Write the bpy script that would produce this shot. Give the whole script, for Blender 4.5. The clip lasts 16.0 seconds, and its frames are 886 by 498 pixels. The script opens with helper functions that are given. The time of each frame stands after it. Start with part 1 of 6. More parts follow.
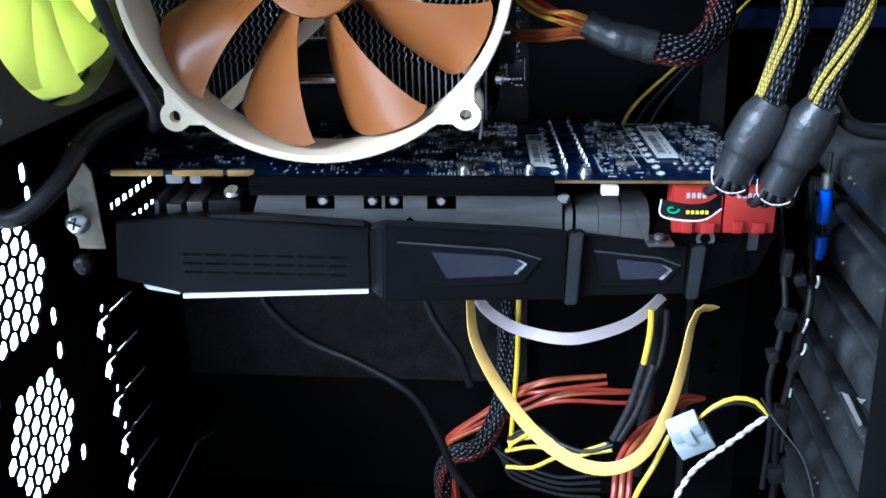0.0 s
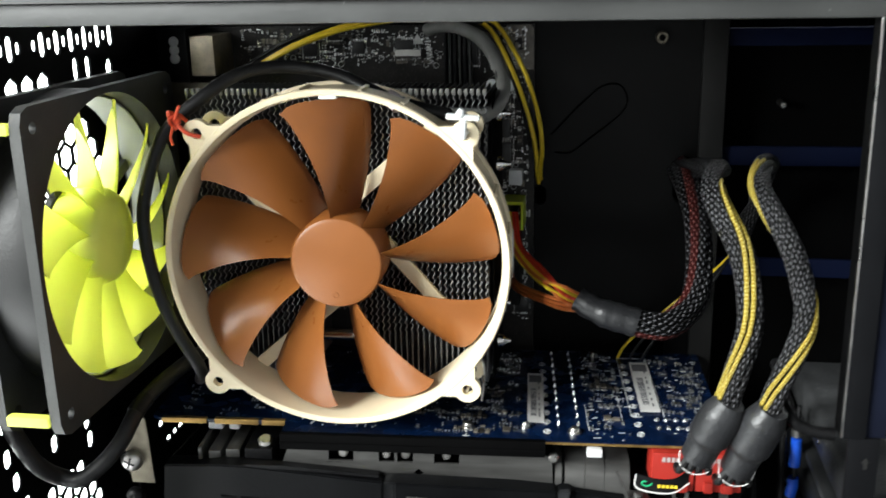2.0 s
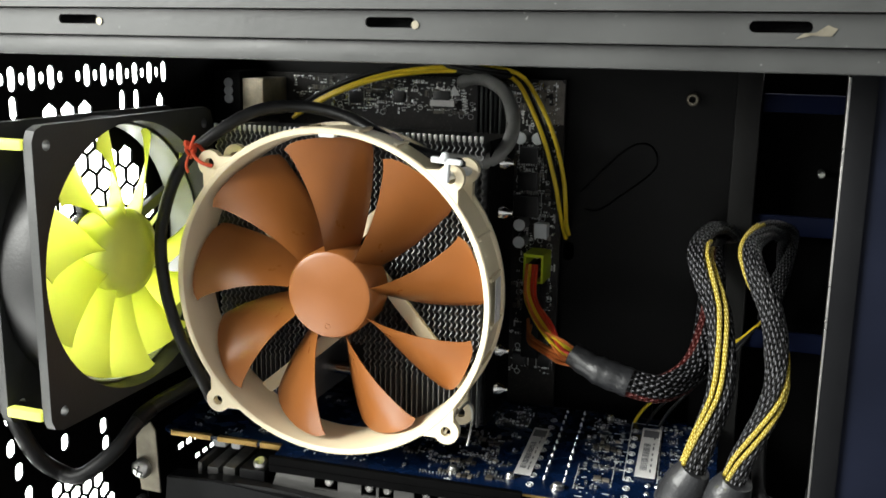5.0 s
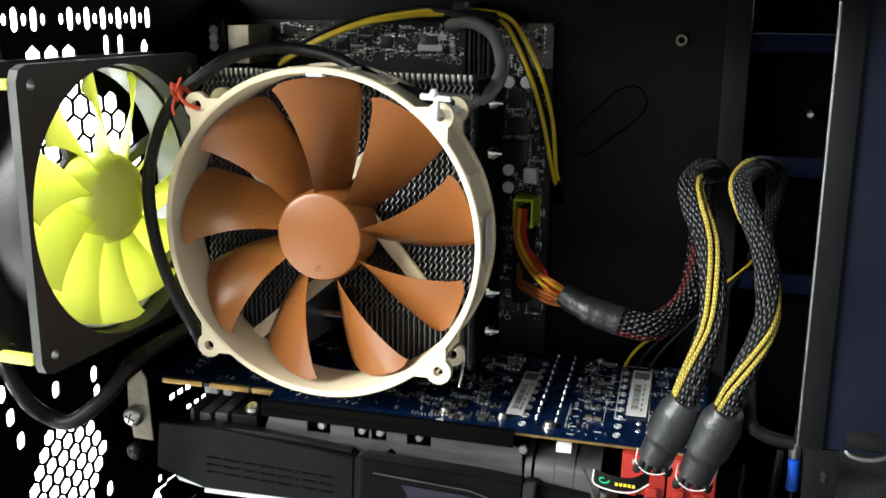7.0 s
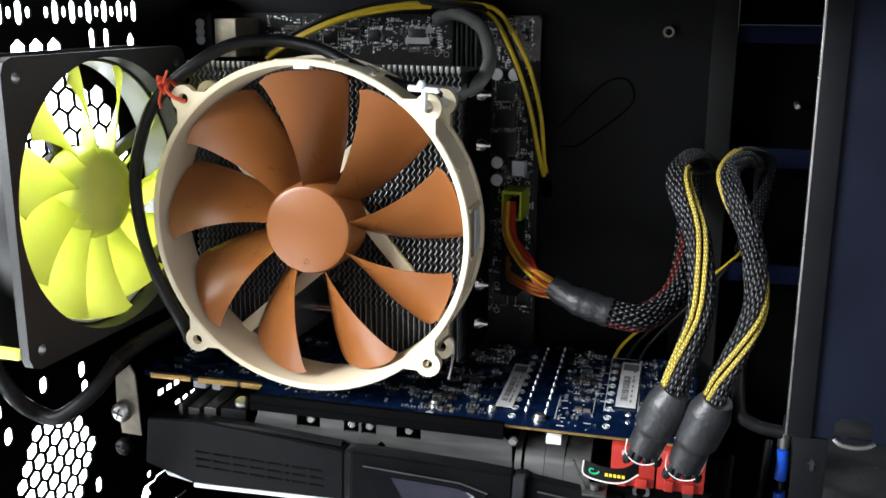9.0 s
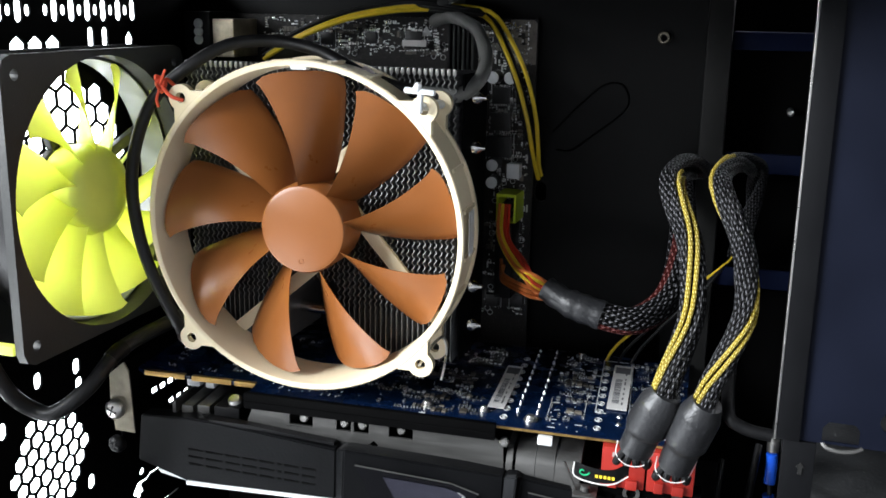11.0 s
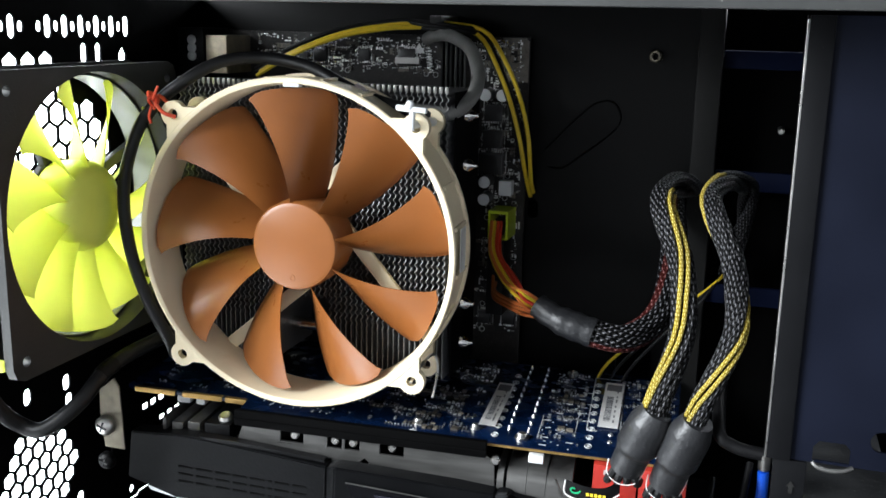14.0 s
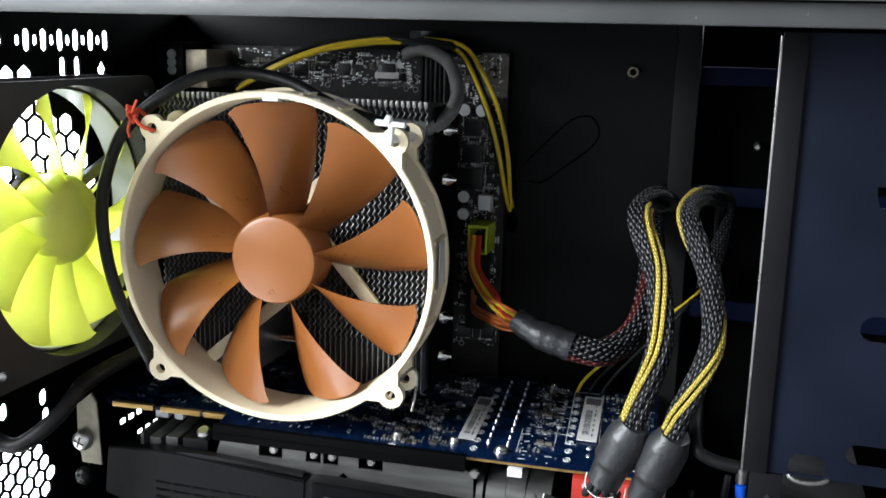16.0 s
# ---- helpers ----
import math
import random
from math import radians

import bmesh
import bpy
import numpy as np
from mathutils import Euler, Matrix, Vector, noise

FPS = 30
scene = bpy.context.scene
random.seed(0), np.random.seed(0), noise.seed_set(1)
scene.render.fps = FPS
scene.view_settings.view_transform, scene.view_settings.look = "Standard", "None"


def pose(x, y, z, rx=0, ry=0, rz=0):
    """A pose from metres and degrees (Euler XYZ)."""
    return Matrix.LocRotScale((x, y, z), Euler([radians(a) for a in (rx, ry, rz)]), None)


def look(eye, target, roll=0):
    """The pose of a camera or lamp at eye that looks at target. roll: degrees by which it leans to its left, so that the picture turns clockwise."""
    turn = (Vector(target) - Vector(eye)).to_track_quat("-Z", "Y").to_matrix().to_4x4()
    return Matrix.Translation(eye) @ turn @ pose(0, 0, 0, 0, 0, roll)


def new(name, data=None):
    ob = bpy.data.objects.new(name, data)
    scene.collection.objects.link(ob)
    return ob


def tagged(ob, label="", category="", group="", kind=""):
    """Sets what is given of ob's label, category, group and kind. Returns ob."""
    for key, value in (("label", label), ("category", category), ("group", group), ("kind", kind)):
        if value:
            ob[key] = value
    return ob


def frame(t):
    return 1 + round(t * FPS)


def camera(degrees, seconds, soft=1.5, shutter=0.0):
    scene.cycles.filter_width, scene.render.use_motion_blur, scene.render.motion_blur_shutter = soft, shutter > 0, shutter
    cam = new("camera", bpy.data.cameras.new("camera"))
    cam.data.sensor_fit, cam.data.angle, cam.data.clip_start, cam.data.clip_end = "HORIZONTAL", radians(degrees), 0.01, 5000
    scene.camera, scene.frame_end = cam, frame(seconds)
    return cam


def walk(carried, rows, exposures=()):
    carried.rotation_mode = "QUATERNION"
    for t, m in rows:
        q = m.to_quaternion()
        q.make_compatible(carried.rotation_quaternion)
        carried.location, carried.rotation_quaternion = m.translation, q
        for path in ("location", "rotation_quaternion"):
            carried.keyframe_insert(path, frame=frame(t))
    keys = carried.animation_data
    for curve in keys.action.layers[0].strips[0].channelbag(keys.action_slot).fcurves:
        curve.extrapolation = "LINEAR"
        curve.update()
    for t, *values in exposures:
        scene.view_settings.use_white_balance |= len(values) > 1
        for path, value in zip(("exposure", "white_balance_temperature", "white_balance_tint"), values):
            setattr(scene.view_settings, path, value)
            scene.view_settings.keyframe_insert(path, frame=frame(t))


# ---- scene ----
cam = camera(48.2, 16.0, soft=1.6, shutter=0.5)
PATH = [
    (0, (0.084, -0.4479, 0.3209), (0.0611, -0.261, 0.2534), -1.50),
    (0.5, (0.0856, -0.4482, 0.3271), (0.0623, -0.26, 0.2634), -1.32),
    (1, (0.0835, -0.4521, 0.3539), (0.059, -0.2623, 0.2955), -0.75),
    (1.5, (0.0836, -0.4647, 0.3932), (0.0551, -0.2748, 0.3376), -2.22),
    (2, (0.1041, -0.4716, 0.4153), (0.0723, -0.2823, 0.3594), -1.21),
    (2.5, (0.1289, -0.4773, 0.4267), (0.0824, -0.2911, 0.3703), -3.08),
    (3, (0.1476, -0.4833, 0.4364), (0.094, -0.2982, 0.3832), -3.80),
    (3.2, (0.1608, -0.4807, 0.4367), (0.1, -0.2976, 0.3841), -0.50),
    (5.5, (0.1769, -0.4637, 0.3987), (0.1114, -0.2794, 0.3567), 0.89),
    (6, (0.1769, -0.4639, 0.3954), (0.114, -0.279, 0.3524), 0.93),
    (6.5, (0.1758, -0.4652, 0.3951), (0.1137, -0.2806, 0.3498), 0.50),
    (7, (0.1761, -0.4665, 0.3935), (0.1137, -0.2826, 0.3457), 0.39),
    (7.5, (0.1763, -0.4668, 0.3928), (0.1143, -0.2832, 0.3433), 0.45),
    (8, (0.1766, -0.4673, 0.3918), (0.1158, -0.2832, 0.3428), 0.53),
    (8.5, (0.1764, -0.468, 0.3916), (0.1159, -0.2838, 0.3425), 0.33),
    (9, (0.1763, -0.4664, 0.3913), (0.116, -0.2819, 0.343), 0.22),
    (11.5, (0.1782, -0.4692, 0.3912), (0.1189, -0.284, 0.3441), 1.10),
    (12, (0.1786, -0.468, 0.3921), (0.1195, -0.2826, 0.3461), 1.11),
    (12.5, (0.1785, -0.4692, 0.3925), (0.1196, -0.2835, 0.347), 1.06),
    (13, (0.1776, -0.4677, 0.3927), (0.1188, -0.282, 0.3474), 1.14),
    (13.5, (0.1783, -0.468, 0.3925), (0.1191, -0.2824, 0.3476), 1.07),
    (14, (0.1785, -0.4687, 0.3924), (0.12, -0.2828, 0.3476), 1.24),
    (14.5, (0.1786, -0.4694, 0.3917), (0.1208, -0.2831, 0.3478), 0.86),
    (15, (0.179, -0.4696, 0.3922), (0.1225, -0.2827, 0.349), 0.82),
    (15.5, (0.1794, -0.47, 0.3921), (0.1236, -0.2828, 0.349), 0.78),
    (16, (0.1803, -0.4694, 0.3924), (0.1249, -0.2819, 0.3506), 1.48),
]
walk(cam, [(t, look(eye, target, roll)) for t, eye, target, roll in PATH],
     [(0.0, 0.06, 4750, 7), (1.0, 0.06, 5500, 6), (2.0, 0.0, 6250, 5), (3.2, 0.0, 6650, 6), (5.5, 0.10, 6450, 5), (7.0, 0.06, 6300, 5), (9.0, 0.06, 6000, 9), (12.0, 0.08, 6000, 8), (16.0, 0.08, 5900, 7)])

WORLD, KEY, KEY_AT = 9.5, 68.0, (-0.96, -1.07, 0.84)
BLADE_PHASE = 93.2

from mathutils.geometry import delaunay_2d_cdt

# ---- world and light ----
world = bpy.data.worlds.new("world")
scene.world = world
world.use_nodes = True
world.node_tree.nodes["Background"].inputs[0].default_value = (1.0, 0.99, 0.97, 1)
world.node_tree.nodes["Background"].inputs[1].default_value = WORLD
# Added area light from the left; no such lamp is in view.
key_data = bpy.data.lights.new("added_key_light", "AREA")
key_data.shape, key_data.size, key_data.energy, key_data.color = "DISK", 0.9, KEY, (1.0, 0.985, 0.96)
key = new("added_key_light", key_data)
key.matrix_world = look(KEY_AT, (0.03, -0.08, 0.27))


# ---- building helpers ----
def thing(name, label, category, group="", kind="", at=None):
    ob = new(name)
    ob.empty_display_size = 0.01
    if at is not None:
        ob.matrix_world = at
    return tagged(ob, label, category, group, kind)


def mesh_of(name, bm, material, smooth=40):
    data = bpy.data.meshes.new(name)
    bmesh.ops.recalc_face_normals(bm, faces=bm.faces)
    bm.to_mesh(data)
    bm.free()
    data.materials.append(material)
    if smooth:
        data.shade_smooth()
        data.set_sharp_from_angle(angle=radians(smooth))
    return data


def part(name, bm, material, parent, label="", smooth=40):
    ob = new(name, mesh_of(name, bm, material, smooth))
    ob.parent = parent
    return tagged(ob, label)


def solo(name, bm, material, label, category, group="", kind="", smooth=40):
    ob = new(name, mesh_of(name, bm, material, smooth))
    return tagged(ob, label, category, group, kind)


def box(bm, lo, hi, bev=0.0, m=None):
    vs = [bm.verts.new((x, y, z)) for x in (lo[0], hi[0]) for y in (lo[1], hi[1]) for z in (lo[2], hi[2])]
    fs = [bm.faces.new([vs[i] for i in q]) for q in
          ((0, 1, 3, 2), (4, 6, 7, 5), (0, 4, 5, 1), (2, 3, 7, 6), (0, 2, 6, 4), (1, 5, 7, 3))]
    if bev:
        es = list({e for f in fs for e in f.edges})
        vs = list({v for f in bmesh.ops.bevel(bm, geom=es, offset=bev, segments=2, affect="EDGES", profile=0.6)["faces"]
                   for v in f.verts} | {v for v in vs if v.is_valid})
    if m is not None:
        bmesh.ops.transform(bm, matrix=m, verts=[v for v in vs if v.is_valid])
    return vs


def ring_frame(axis):
    axis = Vector(axis).normalized()
    side = axis.cross(Vector((0, 0, 1)) if abs(axis.z) < 0.9 else Vector((1, 0, 0))).normalized()
    return side, axis.cross(side).normalized()


def lathe(bm, base, axis, profile, seg=32, closed=False):
    """Turns (radius, height) pairs round an axis from base."""
    base, axis = Vector(base), Vector(axis).normalized()
    a, b = ring_frame(axis)
    rings = []
    for r, h in profile:
        if r < 1e-7:
            rings.append([bm.verts.new(base + axis * h)])
        else:
            rings.append([bm.verts.new(base + axis * h + (a * math.cos(t) + b * math.sin(t)) * r)
                          for t in (2 * math.pi * k / seg for k in range(seg))])
    pairs = list(zip(rings, rings[1:])) + ([(rings[-1], rings[0])] if closed else [])
    for p, q in pairs:
        for k in range(seg):
            n = (k + 1) % seg
            if len(p) == 1 and len(q) == 1:
                continue
            if len(p) == 1:
                bm.faces.new((p[0], q[k], q[n]))
            elif len(q) == 1:
                bm.faces.new((p[k], p[n], q[0]))
            else:
                bm.faces.new((p[k], p[n], q[n], q[k]))


def rod(bm, p, q, r, r2=None, seg=16, soft=0.0):
    p, q = Vector(p), Vector(q)
    length, r2 = (q - p).length, r if r2 is None else r2
    s = min(soft, length * 0.4, r * 0.6)
    lathe(bm, p, q - p, [(0, 0), (r - s, 0), (r, s), (r2, length - s), (r2 - s, length), (0, length)] if s else
          [(0, 0), (r, 0), (r2, length), (0, length)], seg)


def prism(bm, poly, place, depth):
    """Extrudes a flat outline; place(u, v, w) gives the point in space."""
    a = [bm.verts.new(place(u, v, 0.0)) for u, v in poly]
    b = [bm.verts.new(place(u, v, depth)) for u, v in poly]
    bm.faces.new(a)
    bm.faces.new(b[::-1])
    for k in range(len(poly)):
        n = (k + 1) % len(poly)
        bm.faces.new((a[k], b[k], b[n], a[n]))


def inside(p, poly):
    hit = False
    for (x0, y0), (x1, y1) in zip(poly, poly[1:] + poly[:1]):
        if (y0 > p[1]) != (y1 > p[1]) and p[0] < (x1 - x0) * (p[1] - y0) / (y1 - y0) + x0:
            hit = not hit
    return hit


def pierced(bm, outline, holes, place, depth):
    """A plate with real holes through it."""
    pts, edges = [], []
    for loop in [outline] + holes:
        n = len(pts)
        pts += [Vector(p) for p in loop]
        edges += [(n + k, n + (k + 1) % len(loop)) for k in range(len(loop))]
    verts, es, faces, *_ = delaunay_2d_cdt(pts, edges, [], 0, 1e-7)
    spans = [(min(p[0] for p in h), max(p[0] for p in h), min(p[1] for p in h), max(p[1] for p in h), h) for h in holes]
    keep = []
    for f in faces:
        c = sum((verts[i] for i in f), Vector((0, 0))) / len(f)
        if inside(c, outline) and not any(a < c.x < b and d < c.y < e and inside(c, h) for a, b, d, e, h in spans):
            keep.append(f)
    front = [bm.verts.new(place(v.x, v.y, 0.0)) for v in verts]
    back = [bm.verts.new(place(v.x, v.y, depth)) for v in verts]
    count = {}
    for f in keep:
        bm.faces.new([front[i] for i in f])
        bm.faces.new([back[i] for i in reversed(f)])
        for a, b in zip(f, list(f[1:]) + [f[0]]):
            count[(a, b)] = count.get((a, b), 0) + 1
    for a, b in count:
        if (b, a) not in count:
            bm.faces.new((front[a], back[a], back[b], front[b]))
    bmesh.ops.delete(bm, geom=[v for v in bm.verts if not v.link_faces], context="VERTS")


def disc(u, v, r, seg=14, stretch=1.0):
    return [(u + r * math.cos(2 * math.pi * k / seg), v + r * stretch * math.sin(2 * math.pi * k / seg)) for k in range(seg)]


def pill(u, v, w, h, seg=6):
    """An upright rounded slot w wide and h high."""
    r, out = min(w, h) / 2, []
    for cu, cv, a0 in ((w / 2 - r, h / 2 - r, 0), (-w / 2 + r, h / 2 - r, 90), (-w / 2 + r, -h / 2 + r, 180), (w / 2 - r, -h / 2 + r, 270)):
        for k in range(seg):
            a = radians(a0 + 90 * (k + 0.5) / seg)
            out.append((u + cu + r * math.cos(a), v + cv + r * math.sin(a)))
    return out


def hexagon(u, v, r, turn=0):
    return [(u + r * math.cos(radians(60 * k + turn)), v + r * math.sin(radians(60 * k + turn))) for k in range(6)]


def glide(pts, step=0.003):
    """A smooth line through the points (Catmull-Rom), evenly resampled."""
    p = [Vector(q) for q in pts]
    p = [p[0] * 2 - p[1]] + p + [p[-1] * 2 - p[-2]]
    out = []
    for a, b, c, d in zip(p, p[1:], p[2:], p[3:]):
        n = max(2, int((c - b).length / step))
        for k in range(n):
            t = k / n
            out.append(0.5 * (2 * b + (c - a) * t + (2 * a - 5 * b + 4 * c - d) * t * t + (3 * b - a - 3 * c + d) * t ** 3))
    return out + [p[-2]]


def frames_along(line):
    tang = [(line[min(k + 1, len(line) - 1)] - line[max(k - 1, 0)]).normalized() for k in range(len(line))]
    side = ring_frame(tang[0])[0]
    out = []
    for t in tang:
        side = (side - t * side.dot(t)).normalized()
        out.append((side.copy(), t.cross(side)))
    return out


def sweep(bm, line, outline, size=None):
    """Sweeps a closed outline of (a, b) offsets along a line, with UV: round, along in metres."""
    uv = bm.loops.layers.uv.verify()
    fr, rings, run, far = frames_along(line), [], [], 0.0
    for k, (p, (a, b)) in enumerate(zip(line, fr)):
        s = 1.0 if size is None else size(k / (len(line) - 1))
        rings.append([bm.verts.new(p + a * (u * s) + b * (v * s)) for u, v in outline])
        far += (p - line[k - 1]).length if k else 0
        run.append(far)
    n = len(outline)
    for k in range(len(rings) - 1):
        for j in range(n):
            i = (j + 1) % n
            f = bm.faces.new((rings[k][j], rings[k][i], rings[k + 1][i], rings[k + 1][j]))
            for loop, w in zip(f.loops, ((j / n, run[k]), ((j + 1) / n, run[k]), ((j + 1) / n, run[k + 1]), (j / n, run[k + 1]))):
                loop[uv].uv = w
    bm.faces.new(rings[0][::-1])
    bm.faces.new(rings[-1])


def tube(bm, pts, r, seg=10, step=0.003, size=None):
    sweep(bm, glide(pts, step), disc(0, 0, r, seg), size)


def strand(line, k, n, radius, turns, phase=0.0, jitter=0.0, seed=0):
    """One of n lines that wind round a middle line."""
    fr, rnd, out = frames_along(line), random.Random(seed + k), []
    o = [rnd.uniform(-1, 1) for _ in range(4)]
    for j, (p, (a, b)) in enumerate(zip(line, fr)):
        t = j / (len(line) - 1)
        w = 2 * math.pi * (k / n + turns * t + phase) + jitter * (o[0] * math.sin(5 * t + 6 * o[1]))
        rr = radius * (1 + jitter * 0.3 * o[2] * math.sin(7 * t + 6 * o[3]))
        out.append(p + a * math.cos(w) * rr + b * math.sin(w) * rr)
    return out


# ---- materials ----
def material(name, colour, rough=0.5, metal=0.0, vary=0.15, grain=60.0, bump=0.1, spec=0.5, dirt=None, dirt_at=0.62, coat=0.0, random_island=0.0, stretch=(1, 1, 1)):
    m = bpy.data.materials.new(name)
    m.use_nodes = True
    t = m.node_tree
    n, l = t.nodes, t.links
    b = n["Principled BSDF"]
    co = n.new("ShaderNodeTexCoord")
    mp = n.new("ShaderNodeMapping")
    mp.inputs["Scale"].default_value = stretch
    l.new(co.outputs["Object"], mp.inputs[0])
    fine, wide = n.new("ShaderNodeTexNoise"), n.new("ShaderNodeTexNoise")
    for tex, s, d in ((fine, grain * 14, 4), (wide, grain, 5)):
        tex.inputs["Scale"].default_value, tex.inputs["Detail"].default_value = s, d
        l.new(mp.outputs[0], tex.inputs["Vector"])
    ramp = n.new("ShaderNodeMapRange")
    ramp.inputs[1].default_value, ramp.inputs[2].default_value = 0.3, 0.7
    ramp.inputs[3].default_value, ramp.inputs[4].default_value = 1 - vary, 1 + vary
    l.new(wide.outputs["Fac"], ramp.inputs[0])
    mul = n.new("ShaderNodeVectorMath")
    mul.operation = "SCALE"
    mul.inputs[0].default_value = colour
    l.new(ramp.outputs[0], mul.inputs["Scale"])
    out = mul.outputs[0]
    if random_island:
        geo = n.new("ShaderNodeNewGeometry")
        r2 = n.new("ShaderNodeMapRange")
        r2.inputs[3].default_value, r2.inputs[4].default_value = 1 - random_island, 1 + random_island
        l.new(geo.outputs["Random Per Island"], r2.inputs[0])
        m2 = n.new("ShaderNodeVectorMath")
        m2.operation = "SCALE"
        l.new(out, m2.inputs[0])
        l.new(r2.outputs[0], m2.inputs["Scale"])
        out = m2.outputs[0]
    if dirt:
        mix = n.new("ShaderNodeMix")
        mix.data_type = "RGBA"
        cut = n.new("ShaderNodeMapRange")
        cut.inputs[1].default_value, cut.inputs[2].default_value = dirt_at, dirt_at + 0.12
        l.new(fine.outputs["Fac"], cut.inputs[0])
        l.new(cut.outputs[0], mix.inputs[0])
        l.new(out, mix.inputs[6])
        mix.inputs[7].default_value = (*dirt, 1)
        out = mix.outputs[2]
    l.new(out, b.inputs["Base Color"])
    rr = n.new("ShaderNodeMapRange")
    rr.inputs[1].default_value, rr.inputs[2].default_value = 0.3, 0.7
    rr.inputs[3].default_value, rr.inputs[4].default_value = max(0.02, rough * 0.8), min(1.0, rough * 1.2)
    l.new(wide.outputs["Fac"], rr.inputs[0])
    l.new(rr.outputs[0], b.inputs["Roughness"])
    b.inputs["Metallic"].default_value = metal
    b.inputs["Specular IOR Level"].default_value = spec
    b.inputs["Coat Weight"].default_value = coat
    if bump:
        bp = n.new("ShaderNodeBump")
        bp.inputs["Strength"].default_value, bp.inputs["Distance"].default_value = bump, 0.0004
        l.new(fine.outputs["Fac"], bp.inputs["Height"])
        l.new(bp.outputs[0], b.inputs["Normal"])
    return m


def braid(name, under, thread, fine=1.0):
    """Woven sleeving: bright crossing threads over a darker core, by the tube's own UV."""
    m = material(name, under, 0.4, 0, 0.2, 80, 0.0, 0.15)
    t = m.node_tree
    n, l = t.nodes, t.links
    b = n["Principled BSDF"]
    old = b.inputs["Base Color"].links[0].from_socket
    uv = n.new("ShaderNodeUVMap")
    sep = n.new("ShaderNodeSeparateXYZ")
    l.new(uv.outputs[0], sep.inputs[0])

    def calc(op, a, c):
        k = n.new("ShaderNodeMath")
        k.operation = op
        for j, v in enumerate((a, c)):
            if v is None:
                continue
            if isinstance(v, (int, float)):
                k.inputs[j].default_value = v
            else:
                l.new(v, k.inputs[j])
        return k.outputs[0]
    u, v = calc("MULTIPLY", sep.outputs[0], 6 * 6.2832), calc("MULTIPLY", sep.outputs[1], 1900 * fine)
    a = calc("SINE", calc("ADD", u, v), None)
    c = calc("SINE", calc("SUBTRACT", u, v), None)
    h = calc("MULTIPLY", a, c)
    mask = calc("MULTIPLY", calc("GREATER_THAN", a, 0.55), calc("GREATER_THAN", c, -0.15))
    mix = n.new("ShaderNodeMix")
    mix.data_type = "RGBA"
    l.new(mask, mix.inputs[0])
    l.new(old, mix.inputs[6])
    mix.inputs[7].default_value = (*thread, 1)
    l.new(mix.outputs[2], b.inputs["Base Color"])
    bp = n.new("ShaderNodeBump")
    bp.inputs["Strength"].default_value, bp.inputs["Distance"].default_value = 0.6, 0.0005
    l.new(h, bp.inputs["Height"])
    l.new(bp.outputs[0], b.inputs["Normal"])
    return m


TRAY_PAINT = material("satin_black_tray_paint", (0.0018, 0.0018, 0.0018), 0.42, 0, 0.3, 14, 0.15, 0.13, (0.012, 0.012, 0.012), 0.75)
BLACK_PAINT = material("black_powder_coat", (0.0018, 0.0018, 0.0019), 0.75, 0, 0.25, 40, 0.25, 0.03, (0.006, 0.006, 0.006), 0.75)
GREY_PAINT = material("worn_dark_grey_paint", (0.033, 0.034, 0.033), 0.45, 0, 0.2, 30, 0.2, 0.4, (0.25, 0.25, 0.24), 0.72)
BLUE_PAINT = material("blue_black_paint", (0.0042, 0.0056, 0.0125), 0.5, 0, 0.25, 25, 0.15, 0.10, (0.04, 0.04, 0.045), 0.74)
BLUE_LIT_RAIL = material("blue_lit_paint", (0.0035, 0.006, 0.021), 0.7, 0, 0.2, 30, 0.1, 0.05)
BARE_STEEL = material("bare_steel", (0.62, 0.61, 0.58), 0.3, 1.0, 0.2, 90, 0.2, dirt=(0.3, 0.28, 0.24))
DULL_STEEL = material("dull_galvanised_steel", (0.19, 0.172, 0.13), 0.45, 0.8, 0.3, 120, 0.3, dirt=(0.2, 0.18, 0.15), dirt_at=0.6)
BLACK_PLASTIC = material("black_plastic", (0.005, 0.005, 0.0055), 0.45, 0, 0.2, 90, 0.3, 0.18, (0.05, 0.05, 0.05), 0.73)
GREY_PLASTIC = material("dark_grey_plastic", (0.028, 0.029, 0.028), 0.5, 0, 0.2, 60, 0.3, 0.3, (0.11, 0.11, 0.1), 0.7)
MATT_SHROUD = material("soft_matt_black_plastic", (0.0032, 0.0034, 0.0039), 0.48, 0, 0.15, 50, 0.2, 0.09, (0.04, 0.04, 0.04), 0.75)
BEIGE = material("beige_plastic", (0.80, 0.69, 0.48), 0.4, 0, 0.05, 40, 0.1, 0.45, (0.55, 0.47, 0.33), 0.74)
BROWN = material("brown_plastic", (0.235, 0.081, 0.019), 0.34, 0, 0.06, 50, 0.07, 0.42, (0.42, 0.22, 0.13), 0.75)
PCB_BLUE = material("dark_blue_circuit_board", (0.0018, 0.0090, 0.036), 0.26, 0, 0.4, 120, 0.1, 0.4, (0.018, 0.045, 0.11), 0.62, stretch=(1, 1, 1))
PCB_BLACK = material("black_brown_circuit_board", (0.011, 0.0098, 0.009), 0.38, 0, 0.5, 110, 0.2, 0.3, (0.06, 0.053, 0.046), 0.60)
GOLD_EDGE = material("tarnished_gold_contact", (0.42, 0.27, 0.09), 0.4, 0.8, 0.25, 150, 0.2)
SOLDER = material("tin_solder", (0.66, 0.67, 0.66), 0.28, 0.9, 0.3, 300, 0.1, random_island=0.3)
CHIP = material("chip_resin", (0.008, 0.008, 0.0085), 0.4, 0, 0.2, 100, 0.1, random_island=0.5)
